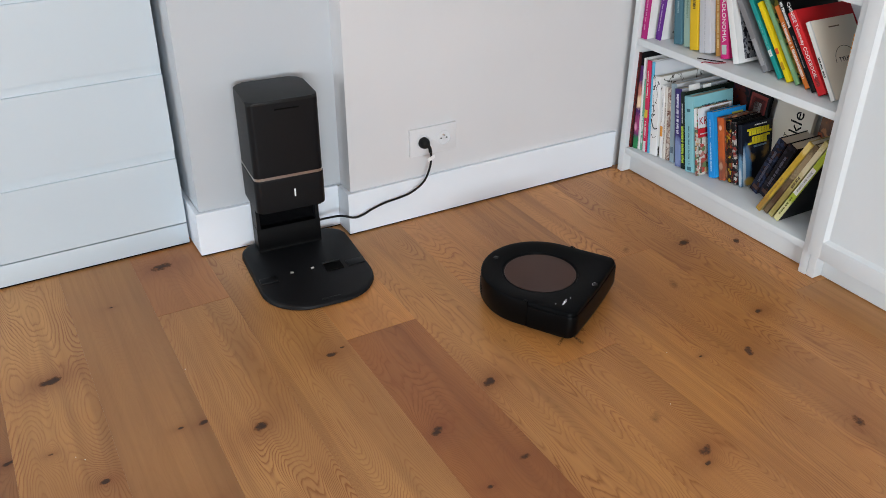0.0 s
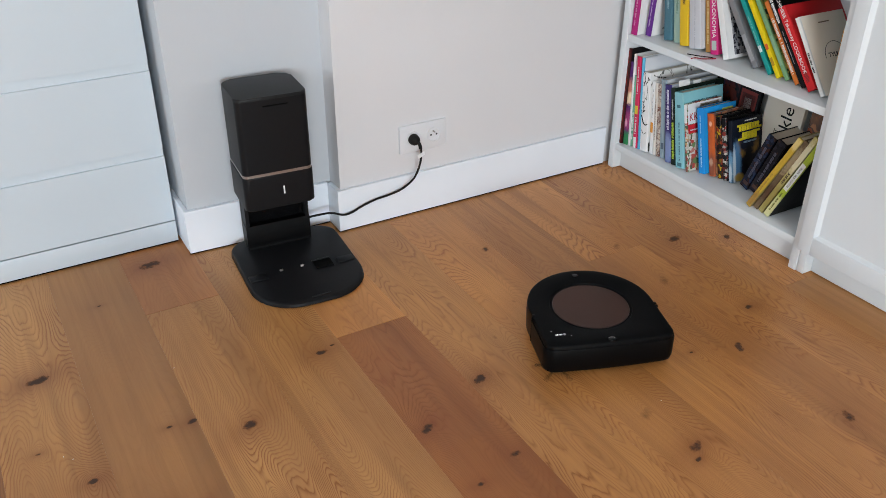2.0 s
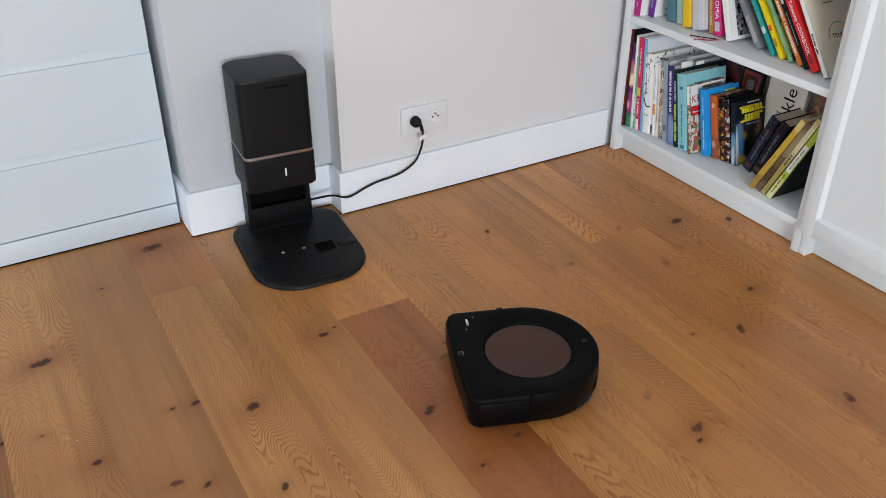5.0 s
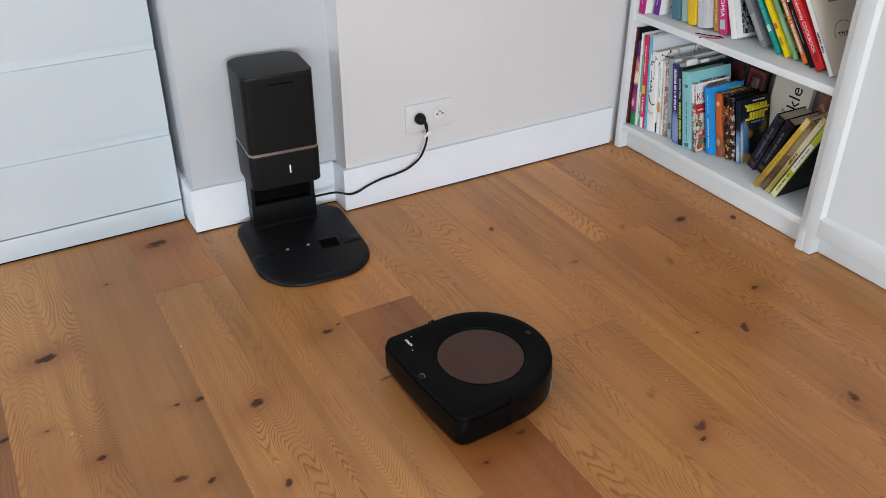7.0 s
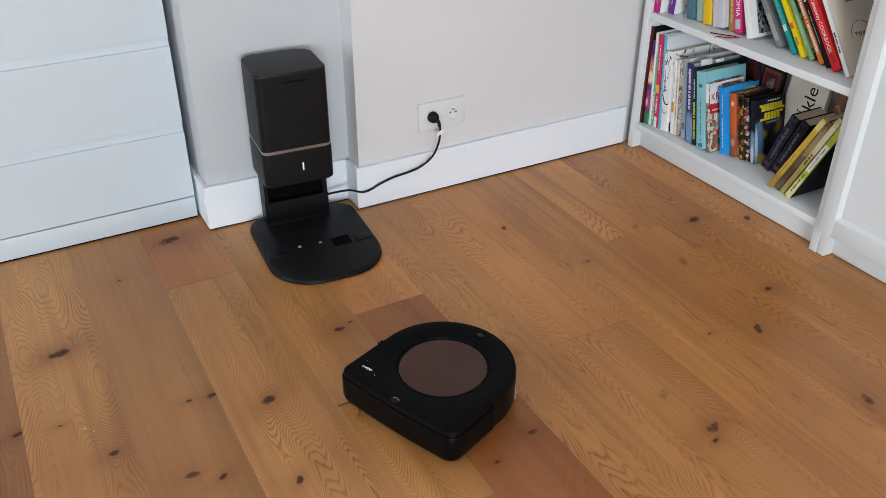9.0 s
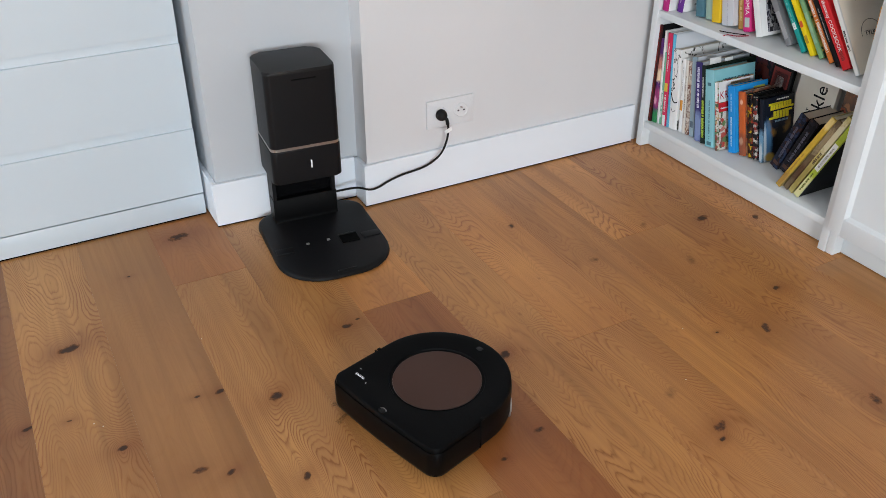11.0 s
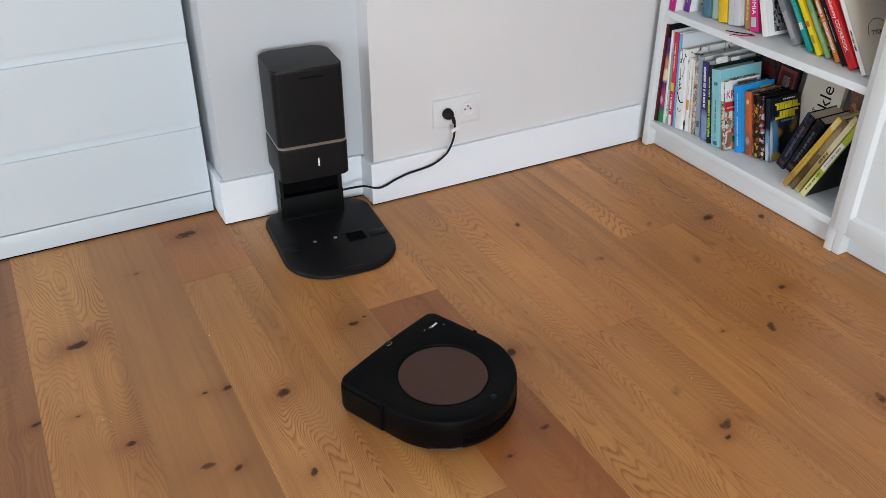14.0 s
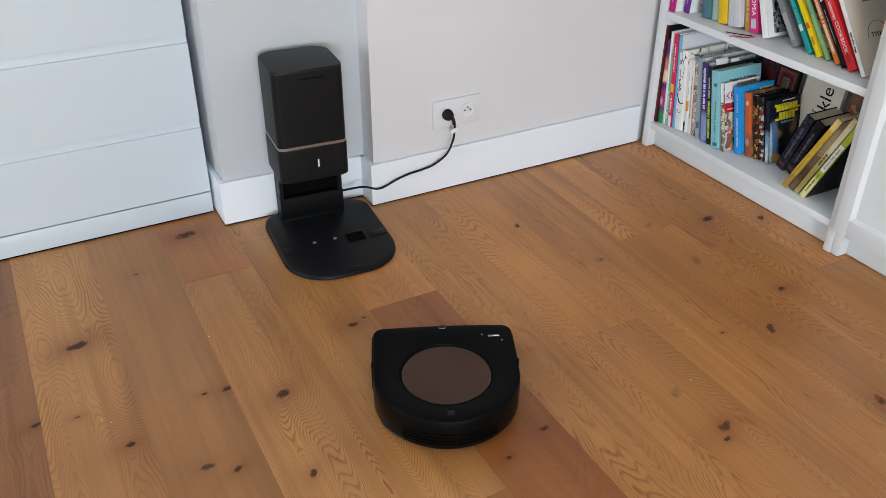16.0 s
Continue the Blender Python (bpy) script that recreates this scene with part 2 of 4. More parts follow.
def words(text, size, material, parent, m, name="lettering", depth=0.0003, squeeze=1.0):
    """Raised lettering of the built-in font, as a mesh, centred on m."""
    c = bpy.data.curves.new(name, "FONT")
    c.body, c.size, c.align_x, c.align_y, c.extrude, c.resolution_u = text, size, "CENTER", "CENTER", depth, 2
    tmp = bpy.data.objects.new(name, c)
    scene.collection.objects.link(tmp)
    me = bpy.data.meshes.new_from_object(tmp.evaluated_get(bpy.context.evaluated_depsgraph_get()))
    bpy.data.objects.remove(tmp)
    bpy.data.curves.remove(c)
    me.materials.clear()
    me.materials.append(material)
    me.transform(m @ Matrix.Diagonal((squeeze, 1, 1, 1)))
    ob = new(name, me)
    ob.parent = parent
    return ob


# ---- walls, ceiling and skirting ----
# the niche's back wall runs slightly askew between the chest's recess and the projecting wall
NL, NR = (-0.421, 0.091), (0.0, 0.074)
TH = 0.014


def setting(name, bm, material, label, category, smooth=35):
    return solo(name, bm, material, label, category, "structure", smooth)


setting("wall_north_projecting", prism([(TH, TH), (ROOM_E + 0.1, TH), (ROOM_E + 0.1, 0.85), (TH, 0.85)], 0, ROOM_H),
        WALL, "warm grey painted wall with a projecting corner", "wall")
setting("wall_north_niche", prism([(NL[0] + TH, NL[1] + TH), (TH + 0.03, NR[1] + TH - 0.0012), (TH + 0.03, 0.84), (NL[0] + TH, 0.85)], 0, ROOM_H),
        NICHE, "pale grey painted wall of the shallow niche, shade in its colour", "wall")
setting("wall_north_recess", box(ROOM_W - 0.1, ROOM_N, 0, NL[0] + TH + 0.03, 0.83, ROOM_H), WALL, "warm grey wall behind the chest of drawers", "wall")
setting("wall_east", box(ROOM_E, ROOM_S - 0.1, 0, ROOM_E + 0.1, TH - 0.002, ROOM_H), WALL, "warm grey wall behind the bookcases", "wall")


def wall_with_window(name, along, at, lo, hi, w0, w1, z0, z1, out):
    """A wall in four pieces round an opening. along: 'x' or 'y'."""
    bm = bmesh.new()
    a, b = sorted((at, at + out))
    for p0, p1, q0, q1 in ((lo, w0, 0, ROOM_H), (w1, hi, 0, ROOM_H), (w0, w1, 0, z0), (w0, w1, z1, ROOM_H)):
        if along == "x":
            box(p0, a, q0, p1, b, q1, bm=bm)
        else:
            box(a, p0, q0, b, p1, q1, bm=bm)
    return setting(name, bm, WALL, "warm grey painted wall with a wide window", "wall")


wall_with_window("wall_south", "x", ROOM_S, ROOM_W - 0.1, ROOM_E + 0.1, -4.0, -1.2, 0.45, 2.35, -0.12)
wall_with_window("wall_west", "y", ROOM_W, ROOM_S, ROOM_N, -2.3, 0.5, 0.45, 2.35, -0.12)
setting("ceiling", box(ROOM_W - 0.1, ROOM_S - 0.1, ROOM_H, ROOM_E + 0.1, 0.85, ROOM_H + 0.1), CEIL, "plain white painted ceiling", "ceiling")


def skirting(name, p, q, depth=TH, height=0.134):
    """A white board from p to q, its face on the line p-q and its back towards the left of that way."""
    d = (Vector(q) - Vector(p)).normalized()
    n = Vector((-d.y, d.x)) * (depth - 0.0002)
    P, Q = Vector(p), Vector(q)
    bm = prism([P[:], Q[:], (Q + n)[:], (P + n)[:]], 0.0046, height)
    bm.edges.ensure_lookup_table()
    top = [e for e in bm.edges if all(abs(v.co.z - height) < 1e-6 for v in e.verts)]
    bmesh.ops.bevel(bm, geom=top, offset=0.0025, segments=3, affect="EDGES", profile=0.5)
    board = setting(name, bm, BASEWHITE, "tall white painted skirting board along the wall", "skirting board", None)
    u = n.normalized()
    # a black solid fills the gap under the board in place of its shade
    part("gap_shade", prism([(P + u * 0.0025)[:], (Q + u * 0.0025)[:], (Q + n * 0.95)[:], (P + n * 0.95)[:]], 0.0002, 0.0044), HOLE, board, "dark strip standing in for the shade under the board")
    return board


skirting("baseboard_projecting", (0.0, 0.0), (0.992, 0.0))
skirting("baseboard_return", (0.0, NR[1] - 0.0005), (0.0, 0.0145))
skirting("baseboard_niche", NL, (-0.0005, NR[1]))
skirting("baseboard_recess", (NL[0], 0.698), (NL[0], NL[1] + 0.0145))

# ---- chest of drawers ----


def chest_of_drawers(m):
    """White chest: origin at its front right corner on the floor, width along -x, depth along y."""
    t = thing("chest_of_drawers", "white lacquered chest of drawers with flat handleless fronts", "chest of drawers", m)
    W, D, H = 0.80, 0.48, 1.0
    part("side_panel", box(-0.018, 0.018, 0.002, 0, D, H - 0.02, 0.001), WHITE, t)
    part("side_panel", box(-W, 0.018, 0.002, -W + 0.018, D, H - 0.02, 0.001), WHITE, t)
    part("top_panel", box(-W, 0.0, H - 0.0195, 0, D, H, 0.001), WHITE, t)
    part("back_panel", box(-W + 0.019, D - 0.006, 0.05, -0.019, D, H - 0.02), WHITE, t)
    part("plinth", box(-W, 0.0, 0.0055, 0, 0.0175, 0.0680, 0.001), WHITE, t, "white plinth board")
    # added black strip: makes the shadow line below the plinth
    part("plinth_shade", box(-W + 0.002, 0.003, 0.0004, -0.002, 0.0172, 0.0053), HOLE, t, "dark strip standing in for the shade under the plinth")
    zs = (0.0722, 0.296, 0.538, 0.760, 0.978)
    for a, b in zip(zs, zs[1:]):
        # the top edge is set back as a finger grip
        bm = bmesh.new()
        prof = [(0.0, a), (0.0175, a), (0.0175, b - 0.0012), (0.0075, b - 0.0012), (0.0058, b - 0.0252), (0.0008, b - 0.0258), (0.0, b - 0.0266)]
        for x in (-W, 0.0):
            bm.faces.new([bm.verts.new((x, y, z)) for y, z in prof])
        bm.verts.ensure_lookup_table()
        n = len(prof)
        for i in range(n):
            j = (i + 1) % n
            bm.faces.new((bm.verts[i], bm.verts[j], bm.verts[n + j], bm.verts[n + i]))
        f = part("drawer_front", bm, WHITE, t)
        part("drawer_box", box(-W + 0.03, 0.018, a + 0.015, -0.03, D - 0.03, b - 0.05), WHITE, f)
    return t


chest_of_drawers(pose(-0.429, 0.186, 0, 0, 0, 0.2))

# ---- bookcase and cabinet ----
BX, BY0, BY1 = 0.997, -0.021, -0.821
LOW, UP = 0.092, 0.465


def bookcase():
    t = thing("bookcase", "tall white open bookcase filled with books", "bookcase")
    d, p = 0.28, 0.024
    for y in (BY0, BY1 + p):
        part("side_panel", box(BX, y - p, 0.002, BX + d, y, 2.02, 0.0012), FOIL, t)
    part("back_panel", box(BX + d - 0.006, BY1 + p + 0.001, 0.05, BX + d - 0.001, BY0 - p - 0.001, 2.0), FOIL, t)
    part("plinth", box(BX + 0.033, BY1 + p + 0.0005, 0.003, BX + 0.05, BY0 - p - 0.0005, LOW - 0.0225, 0.0008), FOIL, t)
    for z in (LOW, UP, 0.752, 1.07, 1.38, 1.70, 2.018):
        part("shelf", box(BX + 0.004, BY1 + p + 0.0005, z - 0.022, BX + d - 0.007, BY0 - p - 0.0005, z, 0.0012), FOIL, t)
    return t


bookcase()


def cabinet():
    t = thing("cabinet", "tall white cabinet with a framed panel door", "cabinet")
    y0, w, d, p = BY1 - 0.0015, 0.40, 0.28, 0.022
    for y in (y0, y0 - w + p):
        part("side_panel", box(BX + 0.003, y - p, 0.002, BX + d, y, 2.02, 0.0012), FOIL, t)
    part("back_panel", box(BX + d - 0.006, y0 - w + p + 0.001, 0.05, BX + d - 0.001, y0 - p - 0.001, 2.0), FOIL, t)
    part("plinth", box(BX + 0.036, y0 - w + p + 0.0005, 0.003, BX + 0.052, y0 - p - 0.0005, LOW - 0.0225, 0.0008), FOIL, t)
    for z in (LOW, 0.47, 0.85, 1.25, 1.65, 2.018):
        part("shelf", box(BX + 0.006, y0 - w + p + 0.0005, z - 0.022, BX + d - 0.007, y0 - p - 0.0005, z, 0.001), FOIL, t)
    # door: two stiles, two rails with a bevelled inner edge, a sunk panel
    door = thing("door", "", "")
    door.parent = t
    tagged(door, "white framed door")
    x0, x1 = BX - 0.018, BX + 0.0005
    za, zb, ya, yb = 0.079, 1.99, y0 - w + 0.002, y0 - 0.002
    s, c, rl = 0.039, 0.009, 0.011
    for n, (a, b, e, f) in {"stile": (yb - s, za, yb, zb), "stile_b": (ya, za, ya + s, zb), "rail": (ya + s, za, yb - s, za + s + rl),
                            "rail_b": (ya + s, zb - s, yb - s, zb)}.items():
        part(n.split("_")[0], box(x0, a, b, x1, e, f, 0.0012), FOIL, door)
    bm = bmesh.new()
    o = [(ya + s, za + s + rl), (yb - s, za + s + rl), (yb - s, zb - s), (ya + s, zb - s)]
    i = [(ya + s + c, za + s + rl + c), (yb - s - c, za + s + rl + c), (yb - s - c, zb - s - c), (ya + s + c, zb - s - c)]
    vo = [bm.verts.new((x0 + 0.0015, y, z)) for y, z in o]
    vi = [bm.verts.new((x0 + 0.0105, y, z)) for y, z in i]
    vb = [bm.verts.new((x1 - 0.002, y, z)) for y, z in o]
    for k in range(4):
        j = (k + 1) % 4
        bm.faces.new((vo[k], vo[j], vi[j], vi[k]))
        bm.faces.new((vo[k], vo[j], vb[j], vb[k]))
    bm.faces.new(vi)
    bm.faces.new(vb)
    part("panel", bm, FOIL, door)
    return t


cabinet()

# ---- books ----
INKS = {}


def ink(colour):
    if colour not in INKS:
        INKS[colour] = painted("book_ink", colour, 0.45, 260, 0.0002, 0.07, spec=0.18)
    return INKS[colour]


def patchwork(seed, a, b, c, size=26, haze=1.0):
    """A printed picture as mottled colour patches."""
    m, nt, bs = mat("printed_picture", a, 0.5, 0.0, 0.22)
    p = nd(nt, "ShaderNodeTexCoord").outputs["Object"]
    n1 = noise_tex(nt, scaled(nt, p, (size,) * 3, (seed, seed * 2.3, seed * 0.7)), 1.0, 3, 0.55, 0.6)
    n2 = noise_tex(nt, scaled(nt, p, (size * 0.7,) * 3, (seed * 5.1, seed, 3)), 1.0, 2, 0.5, 0.4)
    base = ramp(nt, n1, [(0.0, a), (0.43, a), (0.47, b), (0.56, b), (0.60, c), (1.0, c)])
    base = mix(nt, op(nt, "MULTIPLY_ADD", n2, 1.6 * haze, -0.6 * haze), base, c)
    nt.links.new(base, bs.inputs["Base Color"])
    return m


def print_art(base, spots, axis="x", mottle=0.5, grain=90.0):
    """A printed picture: soft-edged ragged ellipses (u, z, half width, half height, colour) laid over a ground, u along the book's depth (x) or across its spine (y)."""
    m, nt, bs = mat("printed_artwork", base, 0.45, 0.0, 0.18)
    p = nd(nt, "ShaderNodeTexCoord").outputs["Object"]
    xyz = nd(nt, "ShaderNodeSeparateXYZ")
    nt.links.new(p, xyz.inputs[0])
    u, z = xyz.outputs["X" if axis == "x" else "Y"], xyz.outputs["Z"]
    n = noise_tex(nt, p, grain, 3, 0.6)
    col = mix(nt, op(nt, "MULTIPLY", n, 0.5), base, tuple(c * 0.35 for c in base))
    for cu, cz, ru, rz, c in spots:
        q = op(nt, "ADD", op(nt, "POWER", op(nt, "DIVIDE", op(nt, "SUBTRACT", u, cu), ru), 2.0), op(nt, "POWER", op(nt, "DIVIDE", op(nt, "SUBTRACT", z, cz), rz), 2.0))
        q = op(nt, "ADD", q, op(nt, "MULTIPLY_ADD", n, 3.0 * mottle, -1.5 * mottle))
        f = op(nt, "MINIMUM", op(nt, "MAXIMUM", op(nt, "MULTIPLY", op(nt, "SUBTRACT", 1.45, q), 1.0), 0.0), 1.0)
        col = mix(nt, f, col, c)
    nt.links.new(col, bs.inputs["Base Color"])
    return m


def mosaic(palette, size, seed=0.0):
    """A busy printed picture: small ragged cells in a handful of ink colours."""
    m, nt, bs = mat("printed_mosaic", palette[0], 0.45, 0.0, 0.18)
    p = nd(nt, "ShaderNodeTexCoord").outputs["Object"]
    warp = nd(nt, "ShaderNodeTexNoise", Scale=size * 0.8, Detail=2)
    nt.links.new(p, warp.inputs["Vector"])
    v = nd(nt, "ShaderNodeTexVoronoi", Scale=size)
    nt.links.new(scaled(nt, mix(nt, 0.012, p, warp.outputs["Color"]), (1, 1, 1), (seed, seed * 1.7, seed * 0.4)), v.inputs["Vector"])
    sep = nd(nt, "ShaderNodeSeparateColor")
    nt.links.new(v.outputs["Color"], sep.inputs[0])
    n = len(palette)
    col = ramp(nt, sep.outputs[0], [(max(0.0, (i + e * 0.7) / n), palette[i]) for i in range(n) for e in (0, 1)])
    fine = noise_tex(nt, p, size * 2.2, 3, 0.6)
    nt.links.new(mix(nt, op(nt, "MULTIPLY_ADD", fine, 1.2, -0.35), col, tuple(c * 0.3 for c in palette[0])), bs.inputs["Base Color"])
    return m


def book(label, x, y0, w, h, lean, depth, spine, cover=None, base=LOW, bars=(), title=None, front=(), tilt=0.0, cover_words=()):
    """A book with its spine towards -x. w: its width along the shelf; lean: degrees to the left of upright; bars: (from, to, share of width, colour) on the spine;
    front: (depth from, depth to, height from, height to, colour) patches on the cover that faces -y."""
    th = max(0.004, w * math.cos(radians(lean)) * 0.96)
    if lean >= 0:
        m = Matrix.Translation((x, y0, base + 0.0004)) @ pose(0, 0, 0, -lean, 0, tilt)
    else:
        m = Matrix.Translation((x, y0 - w, base + 0.0004)) @ pose(0, 0, 0, -lean, 0, tilt) @ Matrix.Translation((0, th, 0))
    t = thing("book", label, "book", m, "books on the shelves")
    sm = spine if not isinstance(spine, tuple) else ink(spine)
    cm = sm if cover is None else (cover if not isinstance(cover, tuple) else ink(cover))
    b = 0.0022 if th > 0.012 else 0.0012
    part("spine", prism(rounded(0, -th, 0.006, 0, (0.0018, 0.0004, 0.0004, 0.0018), 3), 0, h), sm, t)
    part("cover", box(0.0062, -th, 0, depth, -th + b, h, 0.0003), cm, t)
    part("cover", box(0.0062, -b, 0, depth, 0, h, 0.0003), cm, t)
    part("page_block", box(0.0064, -th + b + 0.0002, 0.003, depth - 0.004, -b - 0.0002, h - 0.003), PAPER, t, "cream page block")
    for a, e, share, col in bars:
        hw = th * share / 2
        bm = bmesh.new()
        if share > 0.62 or e - a < 0.12:
            box(-0.0004, -th / 2 - hw, h * a, 0.001, -th / 2 + hw, h * e, bm=bm)
        else:
            # a line of unreadable print: short strokes with gaps between words
            rnd = random.Random(int(x * 9000 + y0 * 7000))
            z = h * a
            while z < h * e - 0.002:
                step = rnd.uniform(0.0022, 0.0042)
                if rnd.random() > 0.16:
                    k = rnd.uniform(0.7, 1.0)
                    box(-0.0004, -th / 2 - hw * k, z, 0.001, -th / 2 + hw * rnd.uniform(0.7, 1.0), z + step * 0.72, bm=bm)
                z += step
        part("print_bar", bm, ink(col), t, "printed bar", None)
    if title:
        text, size, at, col = title
        words(text, size, ink(col), t, Matrix.Translation((-0.0003, -th / 2, h * at)) @ Matrix(((0, 0, -1, 0), (0, -1, 0, 0), (-1, 0, 0, 0), (0, 0, 0, 1))), "title")
    for a, e, c, d, col in front:
        part("cover_print", box(0.006 + (depth - 0.006) * a, -th - 0.0004, h * c, 0.006 + (depth - 0.006) * e, -th + 0.0005, h * d), col if not isinstance(col, tuple) else ink(col), t, "printed cover field")
    for text, size, u, z, col, wide in cover_words:
        words(text, size, ink(col), t, Matrix.Translation((u, -th - 0.0005, z)) @ Matrix(((1, 0, 0, 0), (0, 0, -1, 0), (0, 1, 0, 0), (0, 0, 0, 1))), "cover_lettering", 0.0003, wide)
    return t


W0, K0 = (0.78, 0.79, 0.79), (0.004, 0.004, 0.005)
PIC_DARK = patchwork(1.0, (0.004, 0.004, 0.006), (0.07, 0.014, 0.010), (0.010, 0.016, 0.040), 28)
PIC_LEAF = patchwork(3.0, (0.72, 0.72, 0.70), (0.72, 0.72, 0.70), (0.035, 0.035, 0.030), 30, 0.0)
PIC_RUST = patchwork(5.0, (0.25, 0.06, 0.03), (0.05, 0.04, 0.04), (0.35, 0.16, 0.08), 24)
PIC_GREY = patchwork(8.0, (0.02, 0.02, 0.026), (0.42, 0.43, 0.46), (0.03, 0.035, 0.06), 46)

# lower shelf
ART_DUSK = print_art((0.10, 0.03, 0.16), [(-0.01, 0.185, 0.05, 0.040, (0.50, 0.20, 0.16)), (-0.01, 0.160, 0.04, 0.020, (0.80, 0.62, 0.42)), (-0.012, 0.085, 0.05, 0.035, (0.30, 0.05, 0.16)),
                     (-0.008, 0.075, 0.006, 0.014, (0.75, 0.35, 0.50)), (-0.01, 0.015, 0.05, 0.030, (0.03, 0.22, 0.08))], "y", 0.6)
ART_FOOD = mosaic([(0.62, 0.58, 0.50), (0.50, 0.04, 0.03), (0.70, 0.68, 0.62), (0.10, 0.22, 0.06), (0.58, 0.36, 0.14), (0.72, 0.70, 0.66), (0.30, 0.05, 0.04), (0.05, 0.09, 0.04)], 75.0)
ART_FOODSPINE = mosaic([(0.62, 0.58, 0.50), (0.50, 0.04, 0.03), (0.70, 0.68, 0.62), (0.10, 0.22, 0.06), (0.58, 0.36, 0.14), (0.72, 0.70, 0.66), (0.30, 0.05, 0.04), (0.05, 0.09, 0.04)], 130.0, 3.0)
ART_SPACE = print_art((0.006, 0.009, 0.020), [(0.066, 0.108, 0.044, 0.034, (0.55, 0.30, 0.05)), (0.066, 0.116, 0.040, 0.034, (0.010, 0.016, 0.035)), (0.018, 0.055, 0.022, 0.070, (0.08, 0.22, 0.42)), (0.010, 0.050, 0.007, 0.060, (0.50, 0.60, 0.68)),
                      (0.072, 0.060, 0.024, 0.050, (0.004, 0.004, 0.006)), (0.030, 0.012, 0.020, 0.014, (0.45, 0.30, 0.06)), (0.10, 0.030, 0.016, 0.020, (0.14, 0.05, 0.02))], "x", 0.35)
ART_TOY = mosaic([(0.03, 0.02, 0.02), (0.012, 0.010, 0.010), (0.60, 0.40, 0.02), (0.014, 0.012, 0.012), (0.34, 0.05, 0.02), (0.10, 0.03, 0.02)], 120.0, 5.0)
ART_BUG = mosaic([(0.02, 0.02, 0.02), (0.60, 0.58, 0.54), (0.012, 0.012, 0.014), (0.30, 0.04, 0.03), (0.62, 0.60, 0.56), (0.015, 0.015, 0.02)], 120.0, 8.0)
ART_ORANGE = print_art((0.62, 0.13, 0.03), [(-0.012, 0.030, 0.02, 0.040, (0.28, 0.08, 0.04)), (-0.010, 0.045, 0.008, 0.012, (0.50, 0.28, 0.18)), (-0.012, 0.165, 0.006, 0.008, (0.78, 0.45, 0.30))], "y", 0.6)
book("thin dark book with a red edge against the shelf side", 1.014, -0.0455, 0.012, 0.325, 0.6, 0.21, (0.05, 0.01, 0.01), K0, bars=[(0.0, 1.0, 0.25, (0.35, 0.03, 0.02))])
book("tall magazine with a purple and pink sunset spine", 1.020, -0.059, 0.019, 0.282, 3.5, 0.22, ART_DUSK, W0)
book("thin white booklet on the shelf", 1.026, -0.079, 0.007, 0.308, 4.0, 0.21, W0)
book("slim green and white book", 1.028, -0.0865, 0.011, 0.240, 4.6, 0.20, (0.16, 0.40, 0.28), W0, bars=[(0.1, 0.5, 0.5, W0)])
book("tall book with a raspberry red spine", 1.028, -0.098, 0.018, 0.305, 5.0, 0.21, (0.60, 0.03, 0.10), W0, bars=[(0.38, 0.47, 0.8, (0.70, 0.50, 0.05)), (0.0, 0.12, 0.7, W0), (0.6, 0.9, 0.25, W0), (0.16, 0.34, 0.4, W0)])
book("tall white album with a light blue spine", 1.032, -0.117, 0.010, 0.304, 5.2, 0.23, (0.12, 0.45, 0.68), (0.66, 0.69, 0.74))
botany = book("thick white book with dark plant drawings", 1.033, -0.128, 0.034, 0.262, 6.0, 0.24, W0, PIC_LEAF)
bm = bmesh.new()
for pts, r in ((((-0.004, 0.215), (-0.012, 0.232), (-0.018, 0.226), (-0.028, 0.246)), 0.0010), (((-0.012, 0.232), (-0.010, 0.250), (-0.006, 0.256)), 0.0008), (((-0.016, 0.228), (-0.024, 0.205), (-0.020, 0.180)), 0.0007),
               (((-0.002, 0.120), (-0.010, 0.098), (-0.020, 0.090), (-0.031, 0.094)), 0.0019), (((-0.008, 0.200), (-0.010, 0.160), (-0.007, 0.125)), 0.0007), (((-0.005, 0.070), (-0.014, 0.058), (-0.026, 0.066)), 0.0009)):
    join(bm, tube([(0.0001, y, z) for y, z in pts], r, 6))
botany_rnd = random.Random(3)
for cy, cz in ((-0.006, 0.222), (-0.028, 0.244), (-0.006, 0.256), (-0.010, 0.150), (-0.007, 0.168), (-0.012, 0.140), (-0.006, 0.132), (-0.020, 0.180)):
    for k in range(4):
        a = botany_rnd.uniform(0, 6.28)
        cy2, cz2 = cy + 0.004 * math.cos(a), cz + 0.005 * math.sin(a)
        box(-0.0003, cy2 - 0.0016, cz2 - 0.0022, 0.0008, cy2 + 0.0016, cz2 + 0.0022, 0.0004, 1, bm)
part("branch_drawing", bm, ink(K0), botany, "black ink drawing of twigs")
book("thin white book with an orange mark", 1.042, -0.164, 0.014, 0.240, 6.5, 0.19, W0, bars=[(0.30, 0.44, 0.8, (0.70, 0.30, 0.05)), (0.5, 0.9, 0.2, (0.35, 0.35, 0.35))])
book("slim white book with a cream spine", 1.043, -0.179, 0.011, 0.238, 6.8, 0.19, (0.66, 0.63, 0.58), W0, bars=[(0.2, 0.8, 0.3, (0.25, 0.22, 0.20))])
book("slim beige and brown book", 1.046, -0.191, 0.016, 0.238, 7.5, 0.19, patchwork(9.0, (0.45, 0.36, 0.28), (0.16, 0.07, 0.05), (0.55, 0.50, 0.45), 50), W0)
